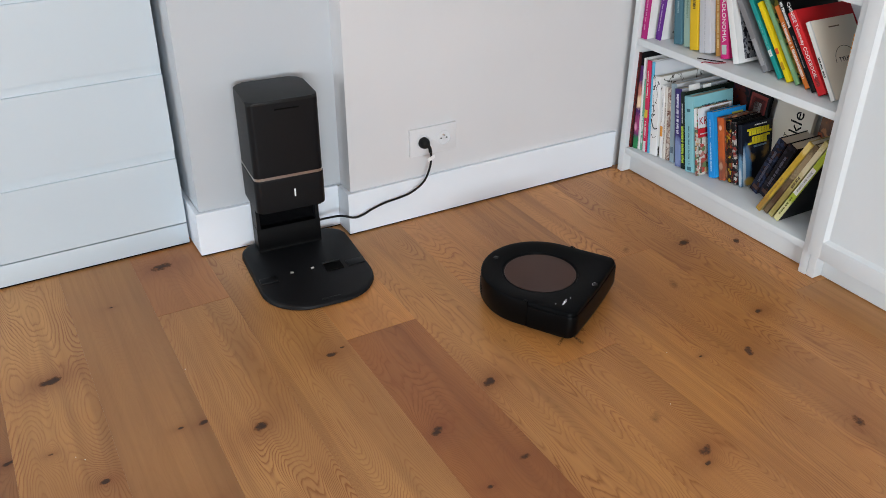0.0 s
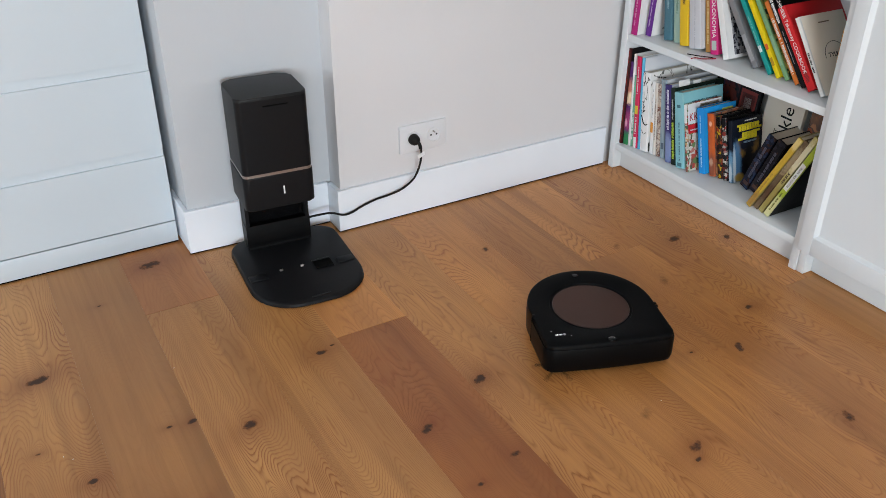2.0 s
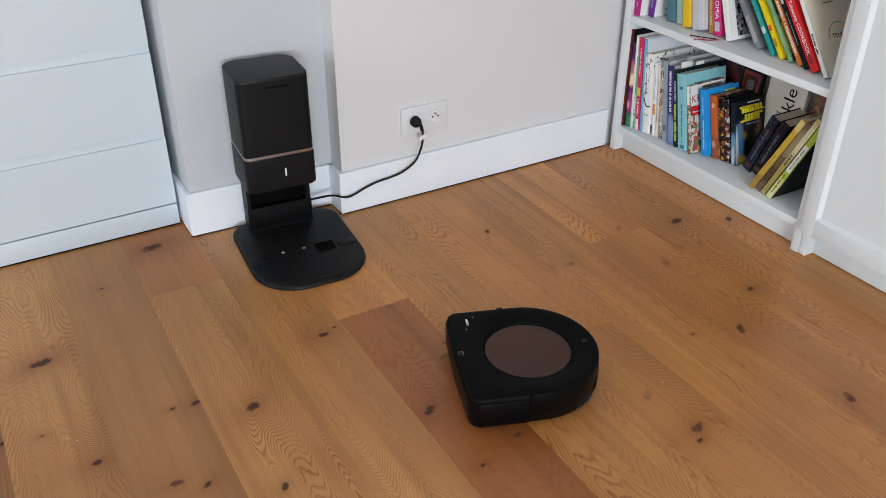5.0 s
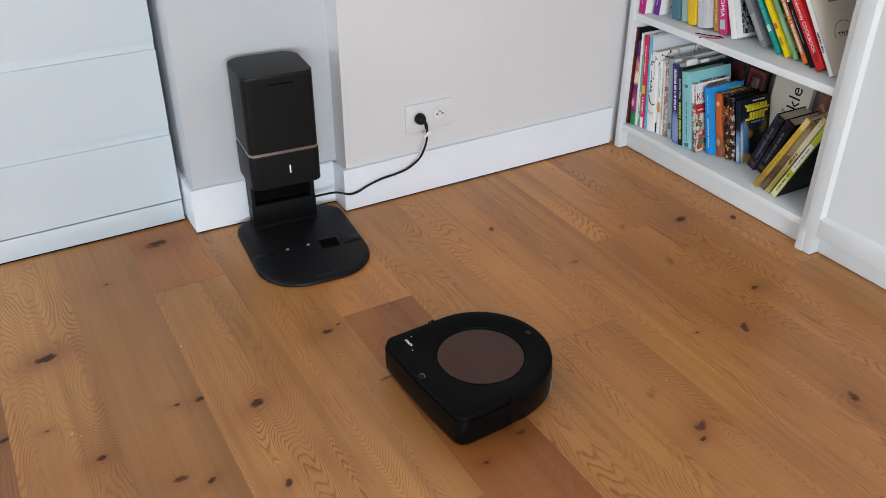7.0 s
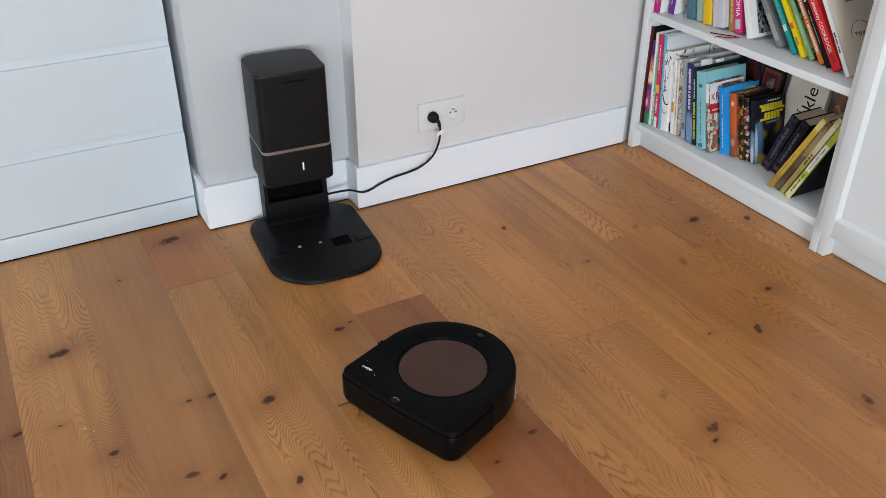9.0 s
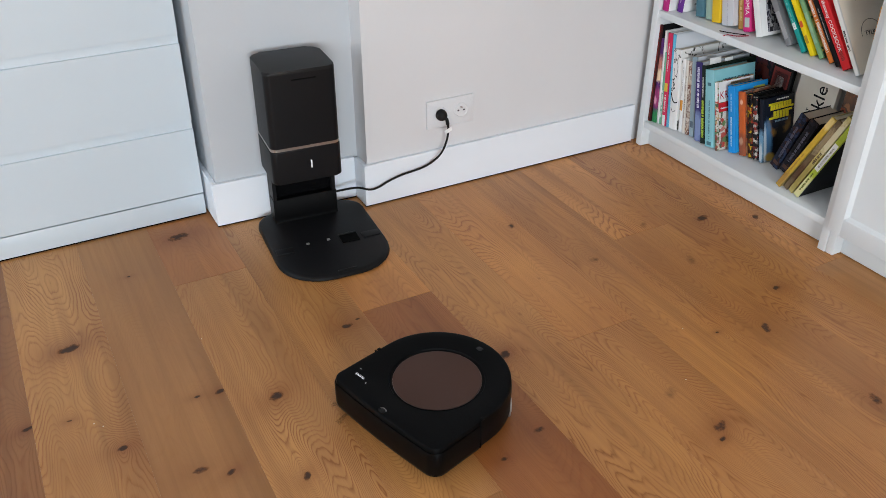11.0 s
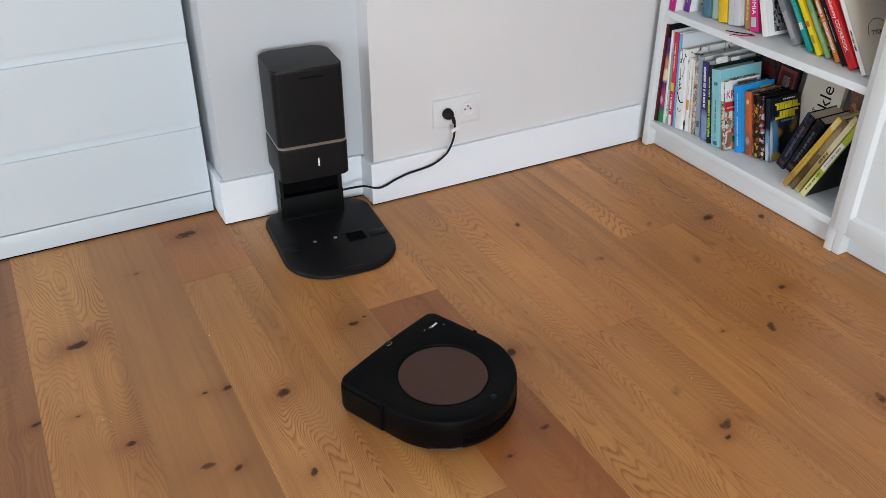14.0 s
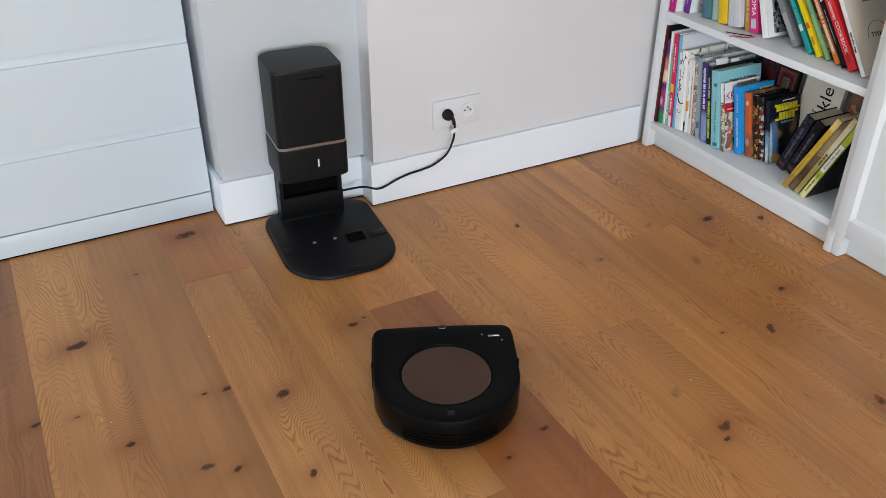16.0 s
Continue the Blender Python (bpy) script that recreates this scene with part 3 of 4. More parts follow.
book("grey-blue book with worn corners", 1.047, -0.209, 0.021, 0.256, 8.5, 0.22, (0.28, 0.37, 0.43), (0.55, 0.57, 0.60), bars=[(0.12, 0.2, 0.6, (0.10, 0.14, 0.18))])
book("slim slate blue book behind the violet one", 1.060, -0.231, 0.010, 0.205, 9.5, 0.18, (0.16, 0.20, 0.36), bars=[(0.3, 0.7, 0.4, (0.45, 0.50, 0.62))])
book("book with a violet spine and white lettering bars", 1.040, -0.242, 0.026, 0.250, 10.5, 0.20, print_art((0.045, 0.030, 0.16), [(-0.012, 0.045, 0.02, 0.05, (0.20, 0.26, 0.46))], "y", 0.4), (0.34, 0.37, 0.40), bars=[(0.42, 0.94, 0.42, (0.66, 0.66, 0.78))])
green = book("dark green book with lime lettering bars", 1.042, -0.267, 0.020, 0.246, 11.5, 0.22, (0.010, 0.020, 0.016), (0.008, 0.016, 0.010), bars=[(0.08, 0.56, 0.55, (0.42, 0.58, 0.06)), (0.60, 0.85, 0.3, (0.5, 0.52, 0.5))])
for a, z, w in ((0.024, 0.264, 0.046), (0.085, 0.256, 0.034)):
    part("paper_slip", box(a, -0.0125, 0.20, a + w, -0.0118, z, 0.0002), ink((0.82, 0.82, 0.81)), green, "white paper slip between the pages")
book("light turquoise book with a printed label", 1.040, -0.290, 0.038, 0.240, 12.0, 0.17, (0.24, 0.52, 0.58), (0.24, 0.54, 0.60), bars=[(0.1, 0.62, 0.14, (0.06, 0.16, 0.20)), (0.02, 0.07, 0.5, (0.06, 0.16, 0.20)), (0.80, 0.84, 0.4, (0.06, 0.16, 0.20))],
     front=[(0.20 + 0.036 * k, 0.224 + 0.036 * k, 0.838, 0.872, (0.04, 0.14, 0.18)) for k in range(18) if k != 9])
book("white and red illustrated book with food pictures", 1.044, -0.331, 0.011, 0.214, 13.0, 0.15, ART_FOODSPINE, ART_FOOD, bars=[(0.72, 0.99, 0.95, W0)],
     front=[(0.0, 0.98, 0.70, 0.99, W0), (0.34, 0.9, 0.92, 0.965, (0.62, 0.40, 0.16)), (0.0, 0.42, 0.56, 0.69, (0.58, 0.02, 0.03)), (0.05, 0.36, 0.60, 0.62, W0)], cover_words=[("KRE", 0.034, 0.034, 0.170, (0.42, 0.02, 0.03), 0.80)])
book("bright blue paperback on the shelf", 1.072, -0.360, 0.028, 0.206, 14.0, 0.14, (0.015, 0.27, 0.70), (0.015, 0.29, 0.70), bars=[(0.1, 0.55, 0.22, (0.45, 0.65, 0.82)), (0.62, 0.9, 0.16, (0.35, 0.58, 0.80))], front=[(0.55, 0.9, 0.90, 0.94, (0.50, 0.55, 0.10))])
book("orange paperback with brown picture cover", 1.086, -0.391, 0.025, 0.196, 14.5, 0.13, ART_ORANGE, PIC_RUST)
book("black paperback with yellow and red print", 1.096, -0.418, 0.019, 0.196, 14.8, 0.13, ART_TOY, K0, bars=[(0.84, 0.99, 0.9, K0), (0.86, 0.95, 0.3, (0.6, 0.6, 0.58))])
book("black paperback with pale printed spine", 1.098, -0.438, 0.017, 0.194, 14.8, 0.13, ART_BUG, K0, bars=[(0.86, 0.99, 0.9, K0)])
GOLD = (0.92, 0.80, 0.03)
book("paperback with a dark blue picture cover and yellow title shapes", 1.102, -0.457, 0.015, 0.192, 13.5, 0.130, print_art((0.006, 0.010, 0.022), [(-0.007, 0.045, 0.02, 0.050, (0.14, 0.28, 0.42)), (-0.007, 0.030, 0.006, 0.03, (0.45, 0.52, 0.58))], "y", 0.6), ART_SPACE,
     front=[(0.20 + 0.088 * k, 0.275 + 0.088 * k, 0.80, 0.905, GOLD) for k in range(8)] + [(0.30 + 0.105 * k, 0.39 + 0.105 * k, 0.655, 0.775, GOLD) for k in range(5)] +
     [(0.14, 0.62, 0.875, 0.91, GOLD), (0.62, 0.97, 0.80, 0.832, GOLD), (0.16, 0.42, 0.655, 0.69, GOLD), (0.66, 0.92, 0.745, 0.78, GOLD)] + [(0.36 + 0.045 * k, 0.39 + 0.045 * k, 0.60, 0.63, (0.22, 0.36, 0.50)) for k in range(10)] +
     [(0.40 + 0.06 * k, 0.445 + 0.06 * k, 0.945, 0.965, (0.7, 0.7, 0.7)) for k in range(7)])
for yy, hh, ll, sp in ((-0.486, 0.198, -20.0, (0.010, 0.016, 0.036)), (-0.521, 0.196, -21.0, (0.008, 0.008, 0.013))):
    book("thick dark novel leaning to the side", 1.110, yy, 0.034, hh, ll, 0.13, mosaic([sp, tuple(c * 0.5 for c in sp), tuple(c * 3.0 for c in sp), sp, (0.05, 0.020, 0.014)], 95.0, hh * 100), K0, bars=[(0.2, 0.8, 0.3, (0.12, 0.12, 0.16)), (0.06, 0.12, 0.6, (0.10, 0.05, 0.04))])
book("yellow book leaning to the side", 1.032, -0.585, 0.019, 0.281, -26.5, 0.20, print_art((0.60, 0.40, 0.05), [(-0.01, 0.03, 0.02, 0.03, (0.34, 0.20, 0.05)), (-0.01, 0.26, 0.02, 0.02, (0.66, 0.52, 0.20))], "y", 0.8), (0.42, 0.34, 0.16), bars=[(0.1, 0.5, 0.3, (0.35, 0.22, 0.05))])
book("worn brown book leaning to the side", 1.038, -0.607, 0.020, 0.275, -25.8, 0.20, print_art((0.17, 0.12, 0.07), [(-0.01, 0.20, 0.02, 0.05, (0.32, 0.25, 0.15)), (-0.01, 0.07, 0.02, 0.03, (0.09, 0.05, 0.03))], "y", 1.1), (0.12, 0.08, 0.05))
book("cream and olive book leaning to the side", 1.034, -0.630, 0.019, 0.298, -25.0, 0.21, print_art((0.52, 0.44, 0.16), [(-0.01, 0.22, 0.02, 0.06, (0.66, 0.60, 0.40)), (-0.01, 0.06, 0.02, 0.05, (0.32, 0.26, 0.08))], "y", 0.7), (0.30, 0.27, 0.08), bars=[(0.40, 0.55, 0.5, (0.10, 0.07, 0.04))])
book("lime green book with a black cover leaning against the side", 1.028, -0.654, 0.020, 0.300, -24.8, 0.21, print_art((0.40, 0.50, 0.05), [(-0.01, 0.03, 0.02, 0.05, (0.62, 0.60, 0.30))], "y", 0.3), K0,
     bars=[(0.36, 0.70, 0.80, (0.72, 0.74, 0.70)), (0.40, 0.66, 0.35, (0.10, 0.10, 0.08)), (0.08, 0.32, 0.3, (0.12, 0.14, 0.02))])
# standing behind, covers to the front
def facing_book(label, y0, w, h, x, colour, fields=(), back=-4, lettering=()):
    t = thing("book", label, "book", Matrix.Translation((x, y0, LOW + 0.0004)) @ pose(0, 0, 0, 0, 5, back), "books on the shelves")
    cm = colour if not isinstance(colour, tuple) else ink(colour)
    part("cover", box(0, -w, 0, 0.002, 0, h, 0.0004), cm, t)
    part("cover", box(0.012, -w, 0, 0.014, 0, h, 0.0004), cm, t)
    part("spine", box(0.0021, -w, 0.0, 0.0119, -w + 0.002, h), cm, t)
    part("page_block", box(0.0022, -w + 0.0025, 0.003, 0.0118, -0.003, h - 0.003), PAPER, t)
    for a, b, c, d, col in fields:
        part("print_bar", box(-0.0004, -w * b, h * c, 0.0006, -w * a, h * d), ink(col), t)
    for text, size, y, z in lettering:
        words(text, size, ink(K0), t, Matrix.Translation((-0.0003, y, z)) @ Matrix(((0, 0, -1, 0), (0, 1, 0, 0), (1, 0, 0, 0), (0, 0, 0, 1))), "lettering")
    return t


facing_book("dark illustrated book standing at the back of the shelf", -0.205, 0.115, 0.285, 1.235, PIC_DARK)
facing_book("dark book with a red framed picture at the back", -0.322, 0.085, 0.266, 1.215, K0, fields=((0.10, 0.90, 0.62, 0.92, (0.20, 0.035, 0.03)), (0.18, 0.82, 0.66, 0.88, (0.07, 0.03, 0.03)), (0.32, 0.66, 0.70, 0.83, (0.42, 0.40, 0.38))))
facing_book("white book with bold black lettering at the back", -0.425, 0.145, 0.290, 1.222, (0.72, 0.68, 0.60), lettering=(("AT", 0.020, -0.062, 0.150), ("kle", 0.062, -0.090, 0.205)))
facing_book("rust brown picture book at the back of the shelf", -0.585, 0.10, 0.255, 1.225, PIC_RUST)

# upper shelf
U = dict(base=UP)
book("tall white book with a magenta spine", 1.010, -0.047, 0.024, 0.29, -1.0, 0.22, (0.42, 0.02, 0.18), W0, bars=[(0.1, 0.5, 0.2, (0.65, 0.35, 0.5))], front=[(0.5, 0.7, 0.05, 0.12, (0.50, 0.45, 0.30)), (0.4, 0.9, 0.5, 0.6, (0.6, 0.45, 0.35))], **U)
book("tall white book with a purple spine", 1.040, -0.080, 0.022, 0.29, -3.0, 0.22, (0.13, 0.03, 0.25), W0, bars=[(0.1, 0.5, 0.2, (0.50, 0.40, 0.6))], front=[(0.75, 0.98, 0.25, 0.6, (0.30, 0.12, 0.05)), (0.2, 0.7, 0.06, 0.08, (0.3, 0.3, 0.3))], **U)
book("petrol blue hardback book on the shelf", 1.056, -0.148, 0.034, 0.26, 9.0, 0.20, (0.07, 0.17, 0.22), bars=[(0.35, 0.7, 0.25, (0.25, 0.38, 0.42))], **U)
book("mint green hardback book on the shelf", 1.062, -0.184, 0.030, 0.25, 9.5, 0.20, (0.32, 0.45, 0.38), bars=[(0.35, 0.8, 0.3, (0.15, 0.25, 0.20))], **U)
book("yellow hardback book with dark lettering bars", 1.056, -0.217, 0.035, 0.27, 10.0, 0.20, (0.72, 0.47, 0.02), bars=[(0.45, 0.95, 0.35, (0.10, 0.07, 0.02))], **U)
book("thick white ring-bound folder", 1.060, -0.254, 0.048, 0.26, 11.0, 0.21, (0.55, 0.56, 0.60), bars=[(0.0, 0.98, 0.08, (0.40, 0.42, 0.46))], **U)
book("slim ochre book with pale bars", 1.076, -0.305, 0.022, 0.25, 12.0, 0.19, (0.42, 0.22, 0.06), bars=[(0.1, 0.8, 0.4, (0.62, 0.45, 0.20))], **U)
book("pink cookbook with white spine lettering", 1.072, -0.329, 0.032, 0.25, 13.0, 0.19, (0.62, 0.03, 0.20), bars=[(0.05, 0.16, 0.6, (0.45, 0.55, 0.50))], title=("JADŁONOMIA", 0.0205, 0.45, W0), **U)
book("slim orange book with black cover", 1.090, -0.361, 0.017, 0.20, 14.0, 0.17, (0.75, 0.10, 0.03), K0, **U)
book("white book with a dark photograph on its cover", 1.064, -0.387, 0.024, 0.235, 21.0, 0.18, W0, W0, front=[(0.12, 0.95, 0.04, 0.70, PIC_GREY)], **U)
book("grey hardback book leaning over", 1.078, -0.487, 0.025, 0.250, 39.0, 0.20, (0.20, 0.20, 0.21), bars=[(0.08, 0.4, 0.7, (0.32, 0.32, 0.33))], **U)
book("teal hardback book leaning over", 1.072, -0.545, 0.019, 0.235, 39.0, 0.20, (0.01, 0.28, 0.26), bars=[(0.3, 0.75, 0.3, (0.15, 0.45, 0.42)), (0.28, 0.36, 0.7, W0)], **U)
book("yellow slim book leaning over", 1.070, -0.577, 0.019, 0.235, 39.0, 0.19, (0.76, 0.58, 0.01), bars=[(0.35, 0.42, 0.7, (0.6, 0.1, 0.03)), (0.15, 0.25, 0.6, (0.4, 0.25, 0.02))], **U)
book("green hardback book leaning over", 1.074, -0.604, 0.018, 0.290, 39.0, 0.21, (0.18, 0.35, 0.17), patchwork(11.0, (0.03, 0.05, 0.03), (0.45, 0.40, 0.08), (0.10, 0.18, 0.05), 30), bars=[(0.15, 0.45, 0.7, (0.25, 0.42, 0.25))], **U)
book("orange and black cookbook leaning over", 1.070, -0.640, 0.020, 0.240, 39.0, 0.20, (0.62, 0.17, 0.03), K0, bars=[(0.10, 0.80, 0.60, (0.75, 0.70, 0.64))], **U)
book("black book with white spine bars leaning over", 1.064, -0.666, 0.020, 0.272, 39.0, 0.21, K0, bars=[(0.68, 0.95, 0.6, W0), (0.25, 0.6, 0.18, (0.3, 0.3, 0.3))], **U)
book("red cookbook with white spine lettering leaning over", 1.057, -0.694, 0.034, 0.235, 39.0, 0.23, (0.60, 0.02, 0.025), title=("CHINESE Takeaway COOKBOOK", 0.0150, 0.66, W0), bars=[(0.10, 0.24, 0.5, (0.22, 0.03, 0.03))], **U)
cookbook = book("cream cookbook with a printed cover leaning over", 1.052, -0.737, 0.016, 0.215, 36.0, 0.17, (0.74, 0.74, 0.72), (0.86, 0.79, 0.67), bars=[(0.3, 0.55, 0.45, K0)],
                front=[(0.35, 0.6, 0.88, 0.895, (0.2, 0.15, 0.1)), (0.20, 0.42, 0.06, 0.085, (0.06, 0.05, 0.04))], **U)
CTH = 0.016 * math.cos(radians(36)) * 0.96
words("TYLKO", 0.0175, ink(K0), cookbook, Matrix.Translation((0.092, -CTH - 0.0003, 0.100)) @ Matrix(((1, 0, 0, 0), (0, 0, -1, 0), (0, 1, 0, 0), (0, 0, 0, 1))), "lettering")
part("cover_print", tube([(0.092 + 0.040 * math.cos(a), -CTH - 0.0001, 0.096 + 0.040 * math.sin(a)) for a in (radians(15 + 14 * k) for k in range(13))], 0.0007, 6), ink(K0), cookbook, "thin printed ring")
book("slim orange and white book beside the shelf side", 1.030, -0.776, 0.012, 0.19, 1.0, 0.16, (0.60, 0.60, 0.58), bars=[(0.55, 1.0, 0.95, (0.66, 0.28, 0.02))], **U)
# a ribbon bookmark trails over the shelf edge
solo("ribbon_bookmark", tube([(1.05, -0.372, UP + 0.003), (1.02, -0.355, UP + 0.002), (1.006, -0.335, UP + 0.002), (0.999, -0.325, UP - 0.003)], 0.0016, 6), ink((0.30, 0.01, 0.03)),
           "dark red ribbon bookmark trailing over the shelf edge", "bookmark")
solo("ribbon_bookmark", tube([(1.05, -0.362, UP + 0.003), (1.03, -0.33, UP + 0.002), (1.012, -0.296, UP + 0.002)], 0.0016, 6), ink(K0),
            "black ribbon bookmark lying on the shelf", "bookmark")

# ---- socket, plug and cord ----


def socket_plate():
    t = thing("double_socket", "white double wall socket with a black plug in one side", "socket")
    cx, cz, w, h = 0.2865, 0.246, 0.157, 0.086
    face = TH - 0.009
    bm = bmesh.new()
    join(bm, prism([(x, z) for x, z in rounded(cx - w / 2, cz - h / 2, cx + w / 2, cz + h / 2, 0.003, 4)], 0, 0.0085, 0.0015, 2, "top"))
    bm.transform(Matrix(((1, 0, 0, 0), (0, 0, -1, TH - 0.0002), (0, 1, 0, 0), (0, 0, 0, 1))))
    part("cover_plate", bm, SOCKET, t)
    flip = Matrix(((1, 0, 0, 0), (0, 0, -1, 0), (0, 1, 0, 0), (0, 0, 0, 1)))
    for sx in (cx - 0.0355, cx + 0.0355):
        bm = ring_loft([[(r * math.cos(2 * math.pi * i / 40), r * math.sin(2 * math.pi * i / 40), z) for i in range(40)] for r, z in ((0.0225, 0.0), (0.0222, 0.0022), (0.0205, 0.0022), (0.0198, -0.0005 + 0.0010), (0.0001, 0.0010))])
        bm.transform(Matrix.Translation((sx, face + 0.0004, cz)) @ flip)
        part("socket_insert", bm, SOCKET, t)
    sx = cx + 0.0355
    for dx, dz in ((-0.0095, 0.0), (0.0095, 0.0)):
        bm = disc(0.0027, 0, 0.0012, 16)
        bm.transform(Matrix.Translation((sx + dx, face + 0.0000, cz + dz)) @ flip)
        part("contact_hole", bm, HOLE, t)
    bm = disc(0.0025, 0, 0.010, 16, 0.0008)
    bm.transform(Matrix.Translation((sx - 0.002, face, cz + 0.011)) @ flip)
    part("earth_pin", bm, STEEL, t)
    # plug
    p = thing("power_plug", "round black power plug in the wall socket", "plug")
    px = cx - 0.0355
    prof = [(0.0001, 0.0), (0.0165, 0.0), (0.0170, 0.003), (0.0160, 0.012), (0.0130, 0.019), (0.0080, 0.023), (0.0001, 0.024)]
    bm = ring_loft([[(r * math.cos(2 * math.pi * i / 32), r * math.sin(2 * math.pi * i / 32), z) for i in range(32)] for r, z in prof])
    bm.transform(Matrix.Translation((px, face - 0.0022, cz)) @ flip)
    part("plug_body", bm, RUBBER, p)
    part("strain_relief", tube([(px + 0.002, face - 0.020, cz - 0.001), (px + 0.008, face - 0.026, cz - 0.009), (px + 0.011, face - 0.027, cz - 0.024)], 0.0052, 10), RUBBER, p)
    return px, face, cz


PX, FACE, CZ = socket_plate()
cord = thing("electric_cable", "thin black power cord hanging from the plug to the dock", "cable")
part("cord", tube([(PX + 0.010, FACE - 0.031, CZ - 0.020), (PX + 0.011, FACE - 0.030, CZ - 0.045), (PX + 0.006, -0.024, 0.170), (PX - 0.012, -0.020, 0.130), (0.203, -0.012, 0.101), (0.165, -0.008, 0.090),
                   (0.115, -0.008, 0.085), (0.070, -0.008, 0.074), (0.040, -0.008, 0.063), (0.012, -0.006, 0.060), (-0.02, 0.012, 0.066), (-0.055, 0.030, 0.060), (-0.082, 0.040, 0.055)], 0.0032, 10), RUBBER, cord)
bm = box(-0.014, -0.0006, -0.006, 0.014, 0.0006, 0.006)
bm.transform(Matrix.Translation((PX + 0.008, FACE - 0.036, CZ - 0.040)) @ pose(0, 0, 0, 0, -12, 15))
part("tag", bm, LABEL, cord, "small white paper tag")

# ---- charging and emptying dock ----


def dock(m):
    """Origin: middle of its back edge on the floor; its front faces -y."""
    t = thing("charging_dock", "black vacuum dock with tall bin tower and flat ramp", "charging dock", m)
    hw, off = 0.093, -0.008
    # pad: a low rounded plate, thin at the front
    outer = rounded(-0.138, -0.381, 0.170, -0.005, (0.120, 0.120, 0.06, 0.06), 10)
    rings = []
    for z, s in ((0.001, 0.000), (0.004, -0.0015), (0.016, 0.0), (0.0205, 0.003), (0.0225, 0.009)):
        r = []
        for x, y in outer:
            cx, cy = 0.016, -0.19
            k = 1 - s / 0.16
            slope = 1.0 if z < 0.012 else 0.62 + 0.38 * min(1, max(0, (y + 0.388) / 0.20))
            r.append((cx + (x - cx) * k, cy + (y - cy) * k, z * slope))
        rings.append(r)
    pad = part("ramp_pad", ring_loft(rings), DOCK, t, "flat black ramp plate")
    for x in (-0.040, 0.018):
        part("charging_contact", box(x - 0.0048, -0.221, 0.021, x + 0.0048, -0.214, 0.0262, 0.002), STEEL, pad, "bright metal contact")
    part("suction_port", box(0.051, -0.244, 0.0165, 0.100, -0.206, 0.0218, 0.0006), HOLE, pad)
    part("port_rim", box(0.050, -0.2055, 0.0185, 0.101, -0.201, 0.0236, 0.001), DOCKTOP, pad)
    for x in (-0.106, 0.138):
        part("wheel_groove", box(x - 0.024, -0.240, 0.0165, x + 0.024, -0.212, 0.0220, 0.0008), DOCK, pad)
    part("front_slot", box(-0.002, -0.369, 0.0130, 0.048, -0.365, 0.0172, 0.0005), DOCKTOP, pad)
    # lower column with a dark recess
    part("column", prism(rounded(-hw + 0.004, -0.030, hw - 0.004, 0.0, (0.008, 0.008, 0.01, 0.01), 4), 0.006, 0.196), DOCK, t)
    for x0, x1 in ((-hw + 0.003, -hw + 0.013), (hw - 0.013, hw - 0.003)):
        part("side_cheek", prism([(x0, -0.070), (x1, -0.070), (x1, -0.0305), (x0, -0.0305)], 0.006, 0.196), DOCK, t)
    part("recess", box(-hw + 0.0135, -0.052, 0.0935, hw - 0.0135, -0.0305, 0.188), GLOSS, t, "glossy dark recess under the bin")
    bm = prism([(-0.0745, 0.019), (-0.0722, 0.023), (-0.0715, 0.030), (-0.0715, 0.090), (-0.0700, 0.092), (-0.0305, 0.093), (-0.0305, 0.019)], -hw + 0.0015, hw - 0.0015)
    bm.transform(Matrix(((0, 0, 1, 0), (1, 0, 0, 0), (0, 1, 0, 0), (0, 0, 0, 1))))
    part("apron", bm, BLACK, t, "plain black column front rising from the ramp", 50)
    # tower
    F = -0.168

    def shell(front, grow, z0, z1, bev):
        return prism(rounded(off - hw - grow, front - grow, off + hw + grow, 0.0, (0.017, 0.017, 0.030, 0.030), 8), z0, z1, bev, 3)

    part("lower_housing", shell(F, 0.0015, 0.188, 0.282, 0.004), DOCK, t)
    part("trim_band", shell(F, 0.0, 0.2822, 0.2898, 0.0), STEEL, t, "thin satin metal band")
    part("bin", shell(F, 0.0, 0.290, 0.4877, 0.0), DOCK, t)
    lid = part("lid", prism(rounded(off - hw, F, off + hw, 0.0, (0.017, 0.017, 0.030, 0.030), 8), 0.4878, 0.496, 0.006, 4, "top"), DOCKTOP, t, "matt black lid")
    part("lid_grip", box(-0.032, F - 0.0012, 0.4690, 0.032, F + 0.004, 0.4725, 0.001), HOLE, lid)
    part("status_light", box(0.000, F - 0.0025, 0.224, 0.0042, F + 0.004, 0.247, 0.0008), LABEL, t, "pale indicator bar")
    return t


dock(pose(-0.183, 0.063, 0, 0, 0, -4.5))

# ---- robot vacuum ----


def d_outline(n=32, r=0.156, front=0.158, c=0.026):
    pts = [(r * math.cos(a), r * math.sin(a)) for a in (math.pi + math.pi * i / n for i in range(n + 1))]
    pts += [(r, 0.033), (r, 0.066), (r, 0.10)]
    for i in range(9):
        a = radians(90 * i / 8)
        pts.append((r - c + c * math.cos(a), front - c + c * math.sin(a)))
    pts += [(0.09, front + 0.002), (0.045, front + 0.0035), (0.0, front + 0.004), (-0.045, front + 0.0035), (-0.09, front + 0.002)]
    for i in range(9):
        a = radians(90 + 90 * i / 8)
        pts.append((-r + c + c * math.cos(a), front - c + c * math.sin(a)))
    pts += [(-r, 0.10), (-r, 0.066), (-r, 0.033)]
    return pts


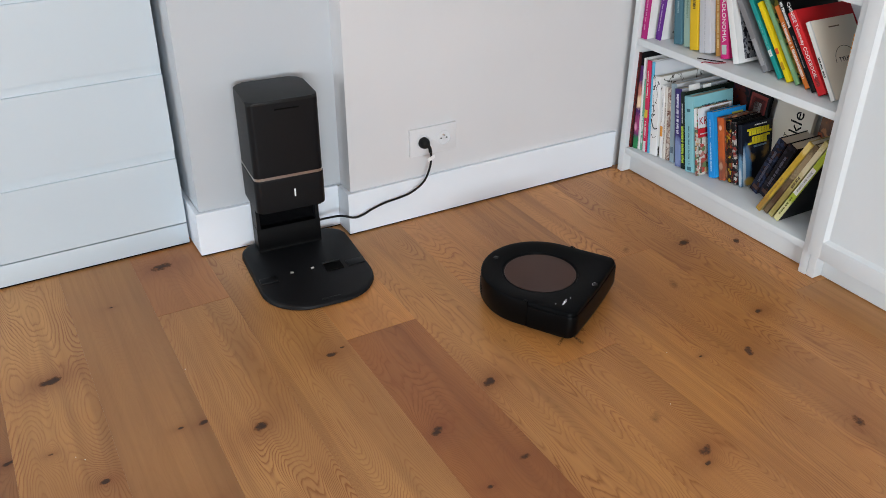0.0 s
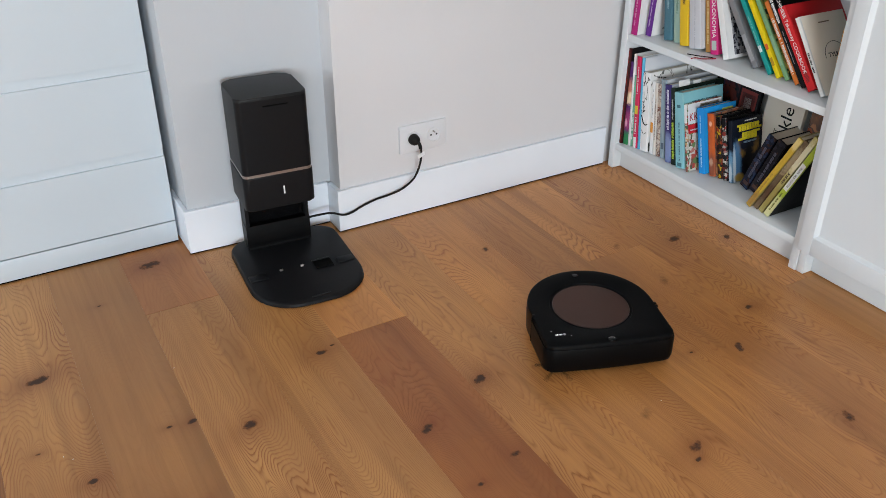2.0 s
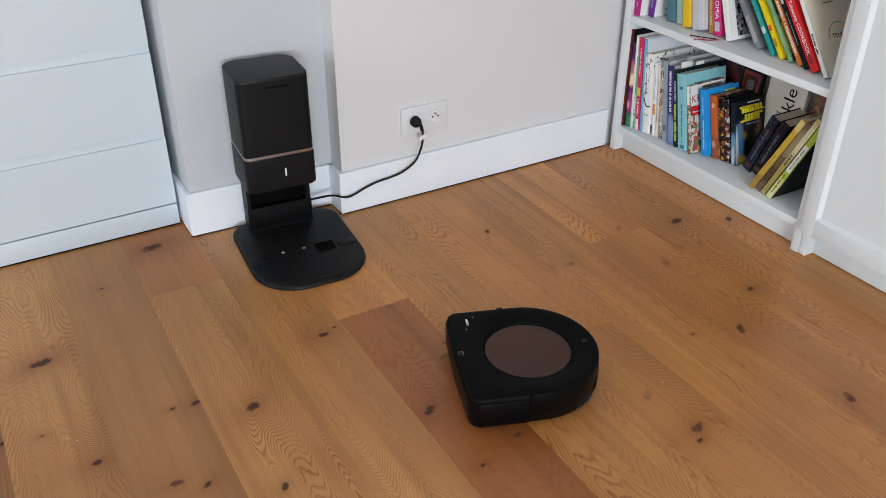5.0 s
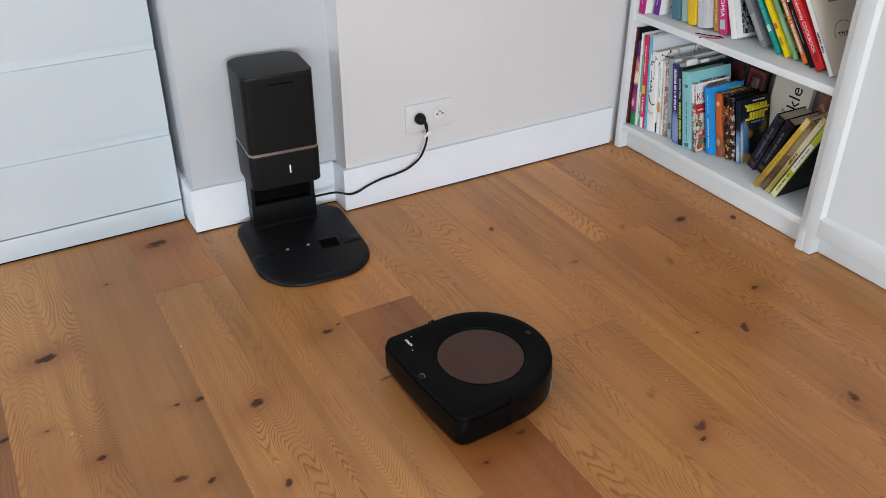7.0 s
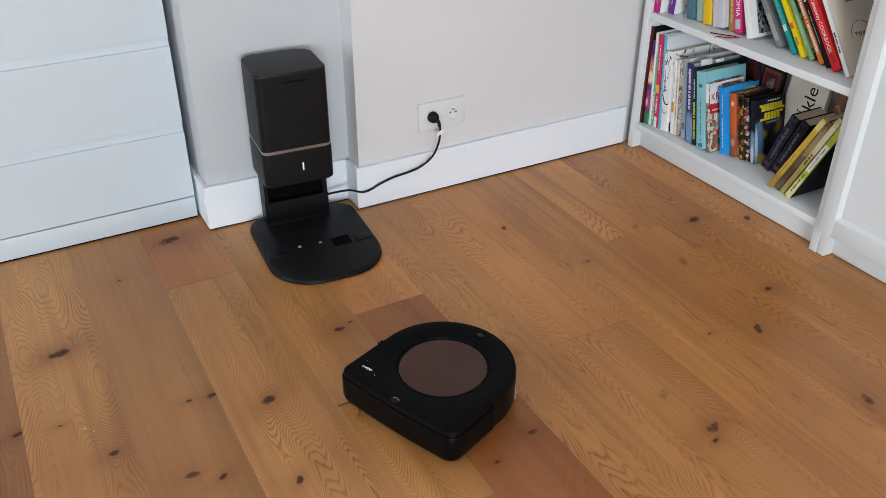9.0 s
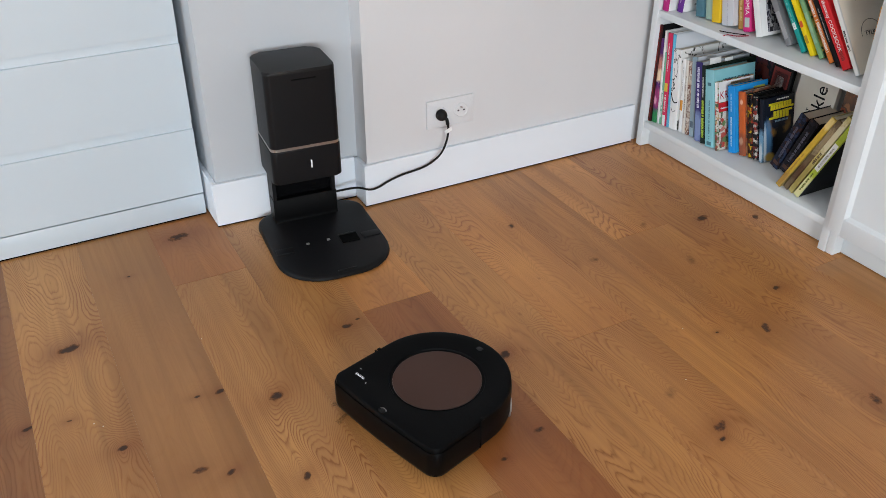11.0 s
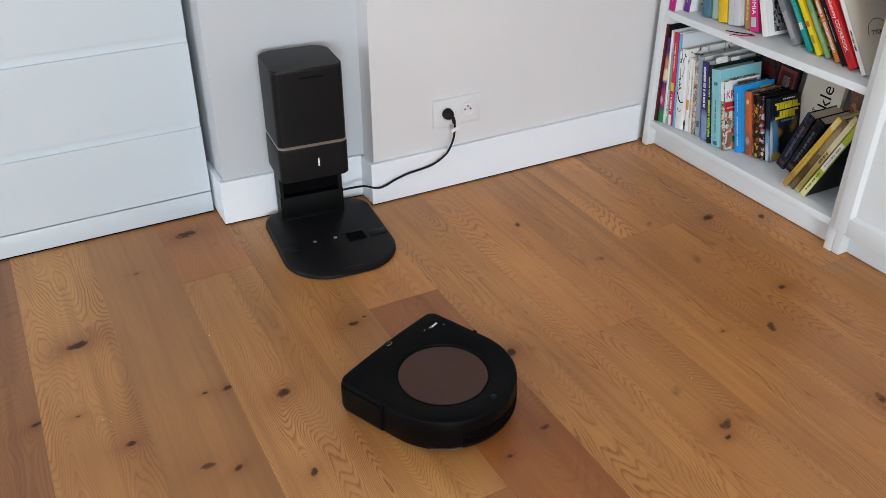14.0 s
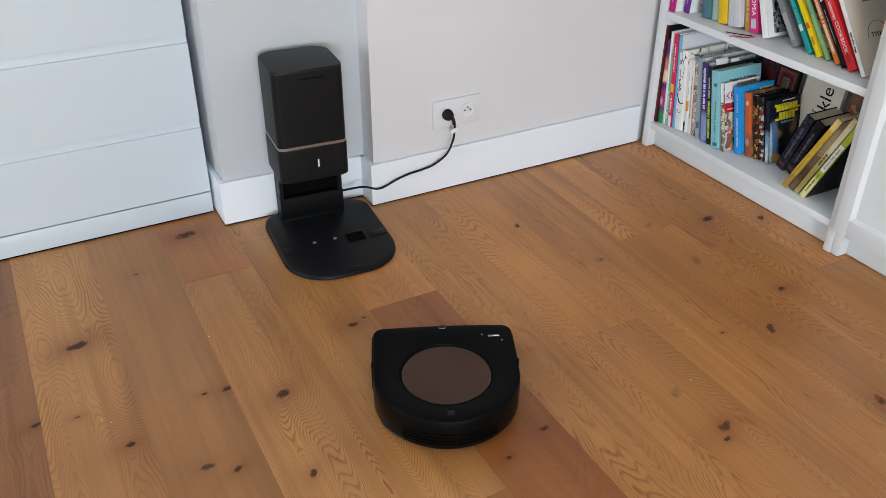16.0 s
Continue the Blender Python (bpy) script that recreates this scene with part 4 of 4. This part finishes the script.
def inset(pts, d):
    """The outline moved inwards by d along its normals."""
    out = []
    n = len(pts)
    for i in range(n):
        a, b = Vector(pts[i - 1]), Vector(pts[(i + 1) % n])
        t = (b - a).normalized()
        out.append(Vector(pts[i]) + Vector((-t.y, t.x)) * d)
    return out


BRONZE, _nt, _b = mat("brushed_bronze_disc", (0.085, 0.046, 0.036), 0.42, 0.75)
_p = nd(_nt, "ShaderNodeTexCoord").outputs["Object"]
_x = nd(_nt, "ShaderNodeSeparateXYZ")
_nt.links.new(_p, _x.inputs[0])
_r = op(_nt, "SQRT", op(_nt, "ADD", op(_nt, "POWER", _x.outputs[0], 2.0), op(_nt, "POWER", _x.outputs[1], 2.0)))
_c = nd(_nt, "ShaderNodeCombineXYZ")
_nt.links.new(op(_nt, "MULTIPLY", _r, 1400.0), _c.inputs[0])
_g = noise_tex(_nt, _c.outputs[0], 1.0, 2)
bump(_nt, _b, _g, 0.25, 0.0004)
_nt.links.new(op(_nt, "MULTIPLY_ADD", _g, 0.18, 0.34), _b.inputs["Roughness"])
_b.inputs["Anisotropic"].default_value = 0.75
_tan = nd(_nt, "ShaderNodeTangent")
_tan.direction_type, _tan.axis = "RADIAL", "Z"
_nt.links.new(_tan.outputs[0], _b.inputs["Tangent"])


def robot_vacuum():
    t = thing("robot_vacuum", "black D-shaped robot vacuum with a bronze disc on top", "robot vacuum")
    o = d_outline()
    body = ring_loft([[(p.x, p.y, z) for p in inset(o, d)] for d, z in ((0.022, 0.008), (0.008, 0.012), (0.003, 0.020), (0.002, 0.060), (0.0025, 0.078), (0.004, 0.0835), (0.0055, 0.070))])
    part("body", body, BLACK, t)
    # top: flat rim falling to a dish round the disc
    rim = inset(o, 0.003)
    circ = lambda r: [Vector((p.x, p.y)).normalized() * r for p in rim]
    lerp = lambda a, b, k: [p + (q - p) * k for p, q in zip(a, b)]
    c0 = circ(0.100)
    rings = [(rim, 0.0838), (inset(o, 0.0035), 0.0862), (inset(o, 0.0055), 0.0882), (inset(o, 0.0085), 0.0890), (lerp(rim, c0, 0.35), 0.0888), (lerp(rim, c0, 0.7), 0.0862), (c0, 0.0822), (circ(0.0985), 0.0790), (circ(0.0965), 0.0785), (circ(0.0002), 0.0785)]
    part("top_cover", ring_loft([[(p.x, p.y, z) for p in ps] for ps, z in rings], False), BLACKTOP, t, "matt black top with a shallow dish")
    # front bumper, proud of the body
    fr = [p for p in inset(o, -0.0008)]
    lo, hi = [], []
    front = sorted([p for p in fr if p.y > 0.05], key=lambda p: math.atan2(p.y - 0.03, p.x))
    front = [Vector((0.1568, 0.036))] + front + [Vector((-0.1568, 0.036))]
    bm = bmesh.new()
    n = len(front)
    cols = []
    for k, p in enumerate(front):
        q = Vector((p.x * 0.966, p.y * 0.966 if p.y > 0.05 else p.y))
        cols.append([bm.verts.new((u.x, u.y, z)) for u, z in ((q, 0.014), (p.lerp(q, 0.35), 0.018), (p, 0.028), (p, 0.074), (p.lerp(q, 0.2), 0.0775), (q, 0.0775))])
    for a, b in zip(cols, cols[1:]):
        for i in range(5):
            bm.faces.new((a[i], b[i], b[i + 1], a[i + 1]))
    for c in (cols[0], cols[-1]):
        bm.faces.new(c)
    part("bumper", bm, BLACK, t)
    part("centre_disc", disc(0.0918, 0.0775, 0.0800, 72, 0.0008), BRONZE, t, "brushed bronze disc")
    bm = ring_loft([[(r * math.cos(2 * math.pi * i / 72), r * math.sin(2 * math.pi * i / 72), z) for i in range(72)] for r, z in ((0.0920, 0.078), (0.0920, 0.0798), (0.0926, 0.0798), (0.0926, 0.078))], False)
    part("disc_rim", bm, DARKSTEEL, t, "thin bright rim of the disc")
    part("rear_button", prism(rounded(-0.0075, -0.134, 0.0075, -0.121, 0.004, 4), 0.0862, 0.0892, 0.0006, 2, "top"), GLOSS, t, "small glossy rear mark")
    part("camera_window", prism([(0.010 * math.cos(a), 0.149 + 0.0075 * math.sin(a)) for a in (2 * math.pi * i / 24 for i in range(24))], 0.084, 0.0905, 0.001, 2, "top"), GLOSS, t)
    # the dome's highlight, modelled as a thin metal arc on its rear side
    bm = ring_loft([[((0.0082 + 0.0007 * math.cos(b)) * math.cos(a), 0.149 + (0.0062 + 0.0007 * math.cos(b)) * math.sin(a), 0.0903 + 0.0007 * math.sin(b)) for b in (2 * math.pi * k / 8 for k in range(8))]
                    for a in (radians(200 + 140 * i / 28) for i in range(29))], False)
    part("sensor_glint", bm, STEEL, t, "bright metal arc standing in for the sensor dome's highlight")
    words("CLEAN", 0.0070, GLOW, t, Matrix.Translation((0.111, 0.113, 0.0893)), "button_lettering", 0.0002, 1.15)
    for x, y in ((0.086, 0.119), (0.128, 0.097)):
        part("button_icon", disc(0.0010, 0.0880, 0.0894, 12, 0, x, y), LABEL, t)
    # bin latch strip low at the rear
    arc = [radians(-152 + 24 * i / 8) for i in range(9)]
    strip = prism([(0.1565 * math.cos(a), 0.1565 * math.sin(a)) for a in arc] + [(0.153 * math.cos(a), 0.153 * math.sin(a)) for a in reversed(arc)], 0.0195, 0.0212)
    part("latch_strip", strip, STEEL, t, "thin bright strip")
    ribs = [radians(-128 + 76 * i / 24) for i in range(25)]
    for z in (0.028, 0.036, 0.044, 0.052):
        bm = prism([(0.1552 * math.cos(a), 0.1552 * math.sin(a)) for a in ribs] + [(0.152 * math.cos(a), 0.152 * math.sin(a)) for a in reversed(ribs)], z, z + 0.0028)
        part("bin_rib", bm, BLACK, t)
    for sx in (-1, 1):
        part("bumper_gap", box(sx * 0.1545 - 0.0022, 0.0320, 0.020, sx * 0.1545 + 0.0022, 0.0350, 0.0880, 0.0006, 1), HOLE, t)
        part("catch", box(sx * 0.1510 - 0.0040, 0.0230, 0.0862, sx * 0.1510 + 0.0030, 0.0312, 0.0902, 0.0012, 2), BLACK, t, "small raised catch on the rim")
        bm = disc(0.034, -0.011, 0.011, 28, 0.003)
        bm.transform(Matrix.Translation((sx * 0.105, 0.01, 0.0345)) @ pose(0, 0, 0, 0, 90, 0))
        part("wheel", bm, RUBBER, t)
    brush = part("side_brush", disc(0.011, 0.006, 0.012, 20, 0.001), BLACK, t, "spinning corner brush")
    brush.location = (0.118, 0.128, 0)
    for i in range(5):
        a = 2 * math.pi * i / 5
        d = Vector((math.cos(a), math.sin(a), 0))
        part("bristle_arm", tube([d * 0.009 + Vector((0, 0, 0.010)), d * 0.03 + Vector((0, 0, 0.007)), d * 0.052 + Vector((0, 0, 0.0025))], 0.0014, 6), RUBBER, brush)
    return t, brush


GLOW, _nt, _b = mat("lit_lettering", (0.9, 0.92, 0.95), 0.4)
_b.inputs["Emission Color"].default_value = (0.9, 0.95, 1.0, 1)
_b.inputs["Emission Strength"].default_value = 0.5
ROBOT, BRUSH = robot_vacuum()

# ---- floor: oak planks in strips 0.19 m wide ----
subfloor = setting("floor", box(ROOM_W, ROOM_S, -0.06, ROOM_E, ROOM_N, -0.015), painted("floor_underlay", (0.05, 0.03, 0.02), 0.9), "oiled oak plank floor with knots and joints", "floor")
# the last tone but one is raised for planks by the wall: extra light in the colour
TONES = {"pale": ((0.525, 0.262, 0.086), (0.212, 0.082, 0.022)), "light": ((0.545, 0.252, 0.075), (0.205, 0.077, 0.020)), "mid": ((0.550, 0.245, 0.069), (0.225, 0.081, 0.020)),
         "tan": ((0.390, 0.183, 0.059), (0.195, 0.080, 0.024)), "even": ((0.520, 0.236, 0.072), (0.222, 0.080, 0.019)), "red": ((0.385, 0.144, 0.038), (0.185, 0.058, 0.014)),
         "brown": ((0.310, 0.134, 0.044), (0.150, 0.054, 0.016)), "warm": ((0.480, 0.200, 0.058), (0.195, 0.068, 0.017)),
         "far_lit": ((0.625, 0.278, 0.077), (0.255, 0.091, 0.022)), "umber": ((0.380, 0.168, 0.050), (0.170, 0.060, 0.016))}
SEEDS = iter(range(1, 400))
TAILS = []


def plank(strip, y0, y1, tone, knots=(), loops=11.0, figure=1.0, material=None):
    """One plank of a strip, from y0 to y1 (y0 < y1), with a fine bevel at its edges."""
    x0 = -0.035 + 0.19 * strip
    seed = next(SEEDS)
    if y0 == S and material is None:
        y0 = -1.85 - 0.23 * (strip % 4)
        TAILS.append((strip, y0))
    g, h = 0.00004, 0.0004
    bm = bmesh.new()
    v = lambda x, y, z: bm.verts.new((x, y, z))
    e = 0.0003
    f = 0.0008
    top = [v(x0 + g + e, y0 + h + f, 0), v(x0 + 0.19 - g - e, y0 + h + f, 0), v(x0 + 0.19 - g - e, y1 - h - f, 0), v(x0 + g + e, y1 - h - f, 0)]
    mid = [v(x0 + g, y0 + h, -e * 0.8), v(x0 + 0.19 - g, y0 + h, -e * 0.8), v(x0 + 0.19 - g, y1 - h, -e * 0.8), v(x0 + g, y1 - h, -e * 0.8)]
    low = [v(x0 + g, y0 + h, -0.0148), v(x0 + 0.19 - g, y0 + h, -0.0148), v(x0 + 0.19 - g, y1 - h, -0.0148), v(x0 + g, y1 - h, -0.0148)]
    bm.faces.new(top)
    for a, b in ((top, mid), (mid, low)):
        for i in range(4):
            j = (i + 1) % 4
            bm.faces.new((a[i], a[j], b[j], b[i]))
    bm.faces.new(low[::-1])
    lightc, darkc = TONES[tone]
    k = 1 + 0.05 * math.sin(seed * 12.9)
    m = material or oak("oak_" + tone, tuple(c * k for c in lightc), tuple(c * k for c in darkc), seed, knots, loops, figure)
    return part("plank", bm, m, subfloor, smooth=None)


N, S = ROOM_N - 0.002, ROOM_S + 0.002
plank(-6, S, N, "brown", [(-0.994, -0.53, 0.008, 20, 0.9), (-1.06, -0.9, 0.012, 0, 0.8)])
plank(-5, S, N, "pale", [(-0.883, -0.293, 0.017, 12, 1.0), (-0.833, -0.678, 0.008, 10, 0.9), (-0.915, -0.545, 0.004, 0, 0.8)], 12, 1.2)
plank(-4, S, N, "tan", [(-0.663, -0.596, 0.005, 0, 0.9), (-0.615, -0.601, 0.009, 10, 0.8), (-0.699, -0.048, 0.0035, 0, 0.9), (-0.712, -0.81, 0.011, 0, 0.55), (-0.662, -0.843, 0.008, 30, 0.9)], 9, 0.18)
plank(-3, -0.150, N, "warm", [(-0.535, 0.094, 0.021, 8, 1.0)], 9, 0.35)
plank(-3, S, -0.150, "pale", [(-0.511, -0.675, 0.014, 35, 0.9), (-0.536, -0.922, 0.008, 60, 0.7), (-0.50, -1.35, 0.012, 0, 0.8)], 14, 1.5)
plank(-2, -1.13, N, "pale", [(-0.281, -0.514, 0.010, 0, 1.0), (-0.246, -0.50, 0.004, 0, 0.7)], 14, 1.5)
plank(-2, S, -1.13, "umber", [], 12)
plank(-1, -0.479, N, "far_lit", [], 10, 0.6)
plank(-1, S, -0.479, "red", [(-0.191, -0.872, 0.012, 40, 0.85), (-0.073, -1.026, 0.010, 0, 0.45), (-0.179, -1.063, 0.006, 0, 0.7)], 12)
plank(0, S, N, "light", [(-0.006, -0.787, 0.013, 25, 1.0), (0.111, -0.669, 0.006, 90, 0.12)], 12)
plank(1, -0.814, N, "far_lit", [(0.321, -0.296, 0.012, 60, 0.30), (0.24, -0.56, 0.006, 90, 0.1)], 13)
plank(1, S, -0.814, "even", [(0.261, -1.195, 0.013, 20, 0.8), (0.241, -1.225, 0.006, 20, 0.9), (0.241, -1.068, 0.016, 40, 0.12)], 14)
plank(2, S, N, "mid", [(0.484, -0.953, 0.0035, 0, 0.9), (0.42, -0.554, 0.013, 0, 0.16)], 12)
plank(3, -0.498, N, "far_lit", [(0.66, -0.47, 0.014, 40, 0.16)], 10, 1.1)
plank(3, S, -0.498, "mid", [(0.600, -0.995, 0.012, 60, 0.62), (0.616, -1.289, 0.014, 70, 0.6), (0.65, -0.68, 0.016, 60, 0.16)], 12)
plank(4, S, N, "mid", [(0.837, -0.520, 0.015, 20, 0.62), (0.755, -0.885, 0.010, 0, 0.95)], 11, 1.4)
plank(5, -0.861, N, "far_lit", [(0.979, -0.588, 0.012, 50, 0.6)], 10, 1.2)
plank(5, S, -0.861, "light", [], 7, 0.25)
far_oaks = [oak("oak_far", *TONES[k], 77 + i) for i, k in enumerate(("mid", "pale", "even"))]
for strip, end in TAILS:
    plank(strip, end - 2.2, end, "mid", material=far_oaks[strip % 3])
    plank(strip, S, end - 2.2, "mid", material=far_oaks[(strip + 1) % 3])
for strip in [*range(-29, -6), 6]:
    cuts = [S] + [S + (strip * 7 % 5) * 0.4 + 0.5 + 2.2 * i for i in range(4)] + [N]
    cuts = [c for c in cuts if c <= N]
    for i, (a, b) in enumerate(zip(cuts, cuts[1:])):
        if b - a > 0.05:
            plank(strip, a, b, "mid", material=far_oaks[(strip + i) % 3])


# crumbs left on the boards
bm = bmesh.new()
crumb_rnd = random.Random(5)
for cx, cy in ((-0.872, -0.578), (-0.856, -0.595), (0.422, -0.903), (-0.05, -0.17), (0.30, -1.05), (-0.60, -0.40)):
    own = bmesh.new()
    bmesh.ops.create_icosphere(own, subdivisions=1, radius=0.0011)
    for v in own.verts:
        v.co = Vector((v.co.x * crumb_rnd.uniform(0.6, 1.8), v.co.y * crumb_rnd.uniform(0.6, 1.4), v.co.z * 0.7)) + Vector((cx, cy, 0.0006))
    join(bm, own)
solo("floor_crumbs", bm, LABEL, "a few pale crumbs scattered on the boards", "crumbs", "stuff")

# ---- what moves ----
ROBOT_PATH = [
    (0, 0.291, -0.556, -148.8),
    (0.5, 0.317, -0.605, -156.2),
    (1, 0.333, -0.659, -170.1),
    (1.5, 0.333, -0.71, -184),
    (2, 0.319, -0.768, -200),
    (2.5, 0.294, -0.811, -213.5),
    (3, 0.254, -0.853, -229.5),
    (3.5, 0.21, -0.877, -243.1),
    (4, 0.157, -0.894, -258.4),
    (4.2, 0.134, -0.896, -264),
    (5.4, 0.01, -0.878, -296),
    (6.3, -0.02, -0.848, -283.8),
    (6.5, -0.02, -0.853, -270.6),
    (6.7, -0.03, -0.854, -263),
    (7, -0.066, -0.857, -266.9),
    (7.5, -0.116, -0.854, -277.5),
    (8, -0.17, -0.836, -293.7),
    (8.5, -0.178, -0.836, -274.1),
    (9, -0.179, -0.843, -248.8),
    (9.2, -0.177, -0.846, -236.7),
    (10.2, -0.205, -0.866, -216),
    (11.3, -0.23, -0.874, -268.2),
    (11.5, -0.231, -0.875, -272.9),
    (12, -0.231, -0.872, -286.3),
    (12.5, -0.23, -0.872, -297.7),
    (13, -0.227, -0.869, -310.7),
    (13.5, -0.227, -0.867, -322.7),
    (14, -0.224, -0.866, -335.7),
    (14.5, -0.221, -0.865, -347.4),
    (15, -0.218, -0.865, -360.6),
    (15.5, -0.216, -0.864, -371.9),
    (16, -0.214, -0.865, -384.3),
]


def motions():
    rows = [(t, pose(x, y, 0.0, 0, 0, a)) for t, x, y, a in ROBOT_PATH]
    walk(ROBOT, rows)
    spin = [(i / 10, pose(0.118, 0.128, 0, 0, 0, (-77 * i) % 360)) for i in range(161)]
    walk(BRUSH, spin)


motions()
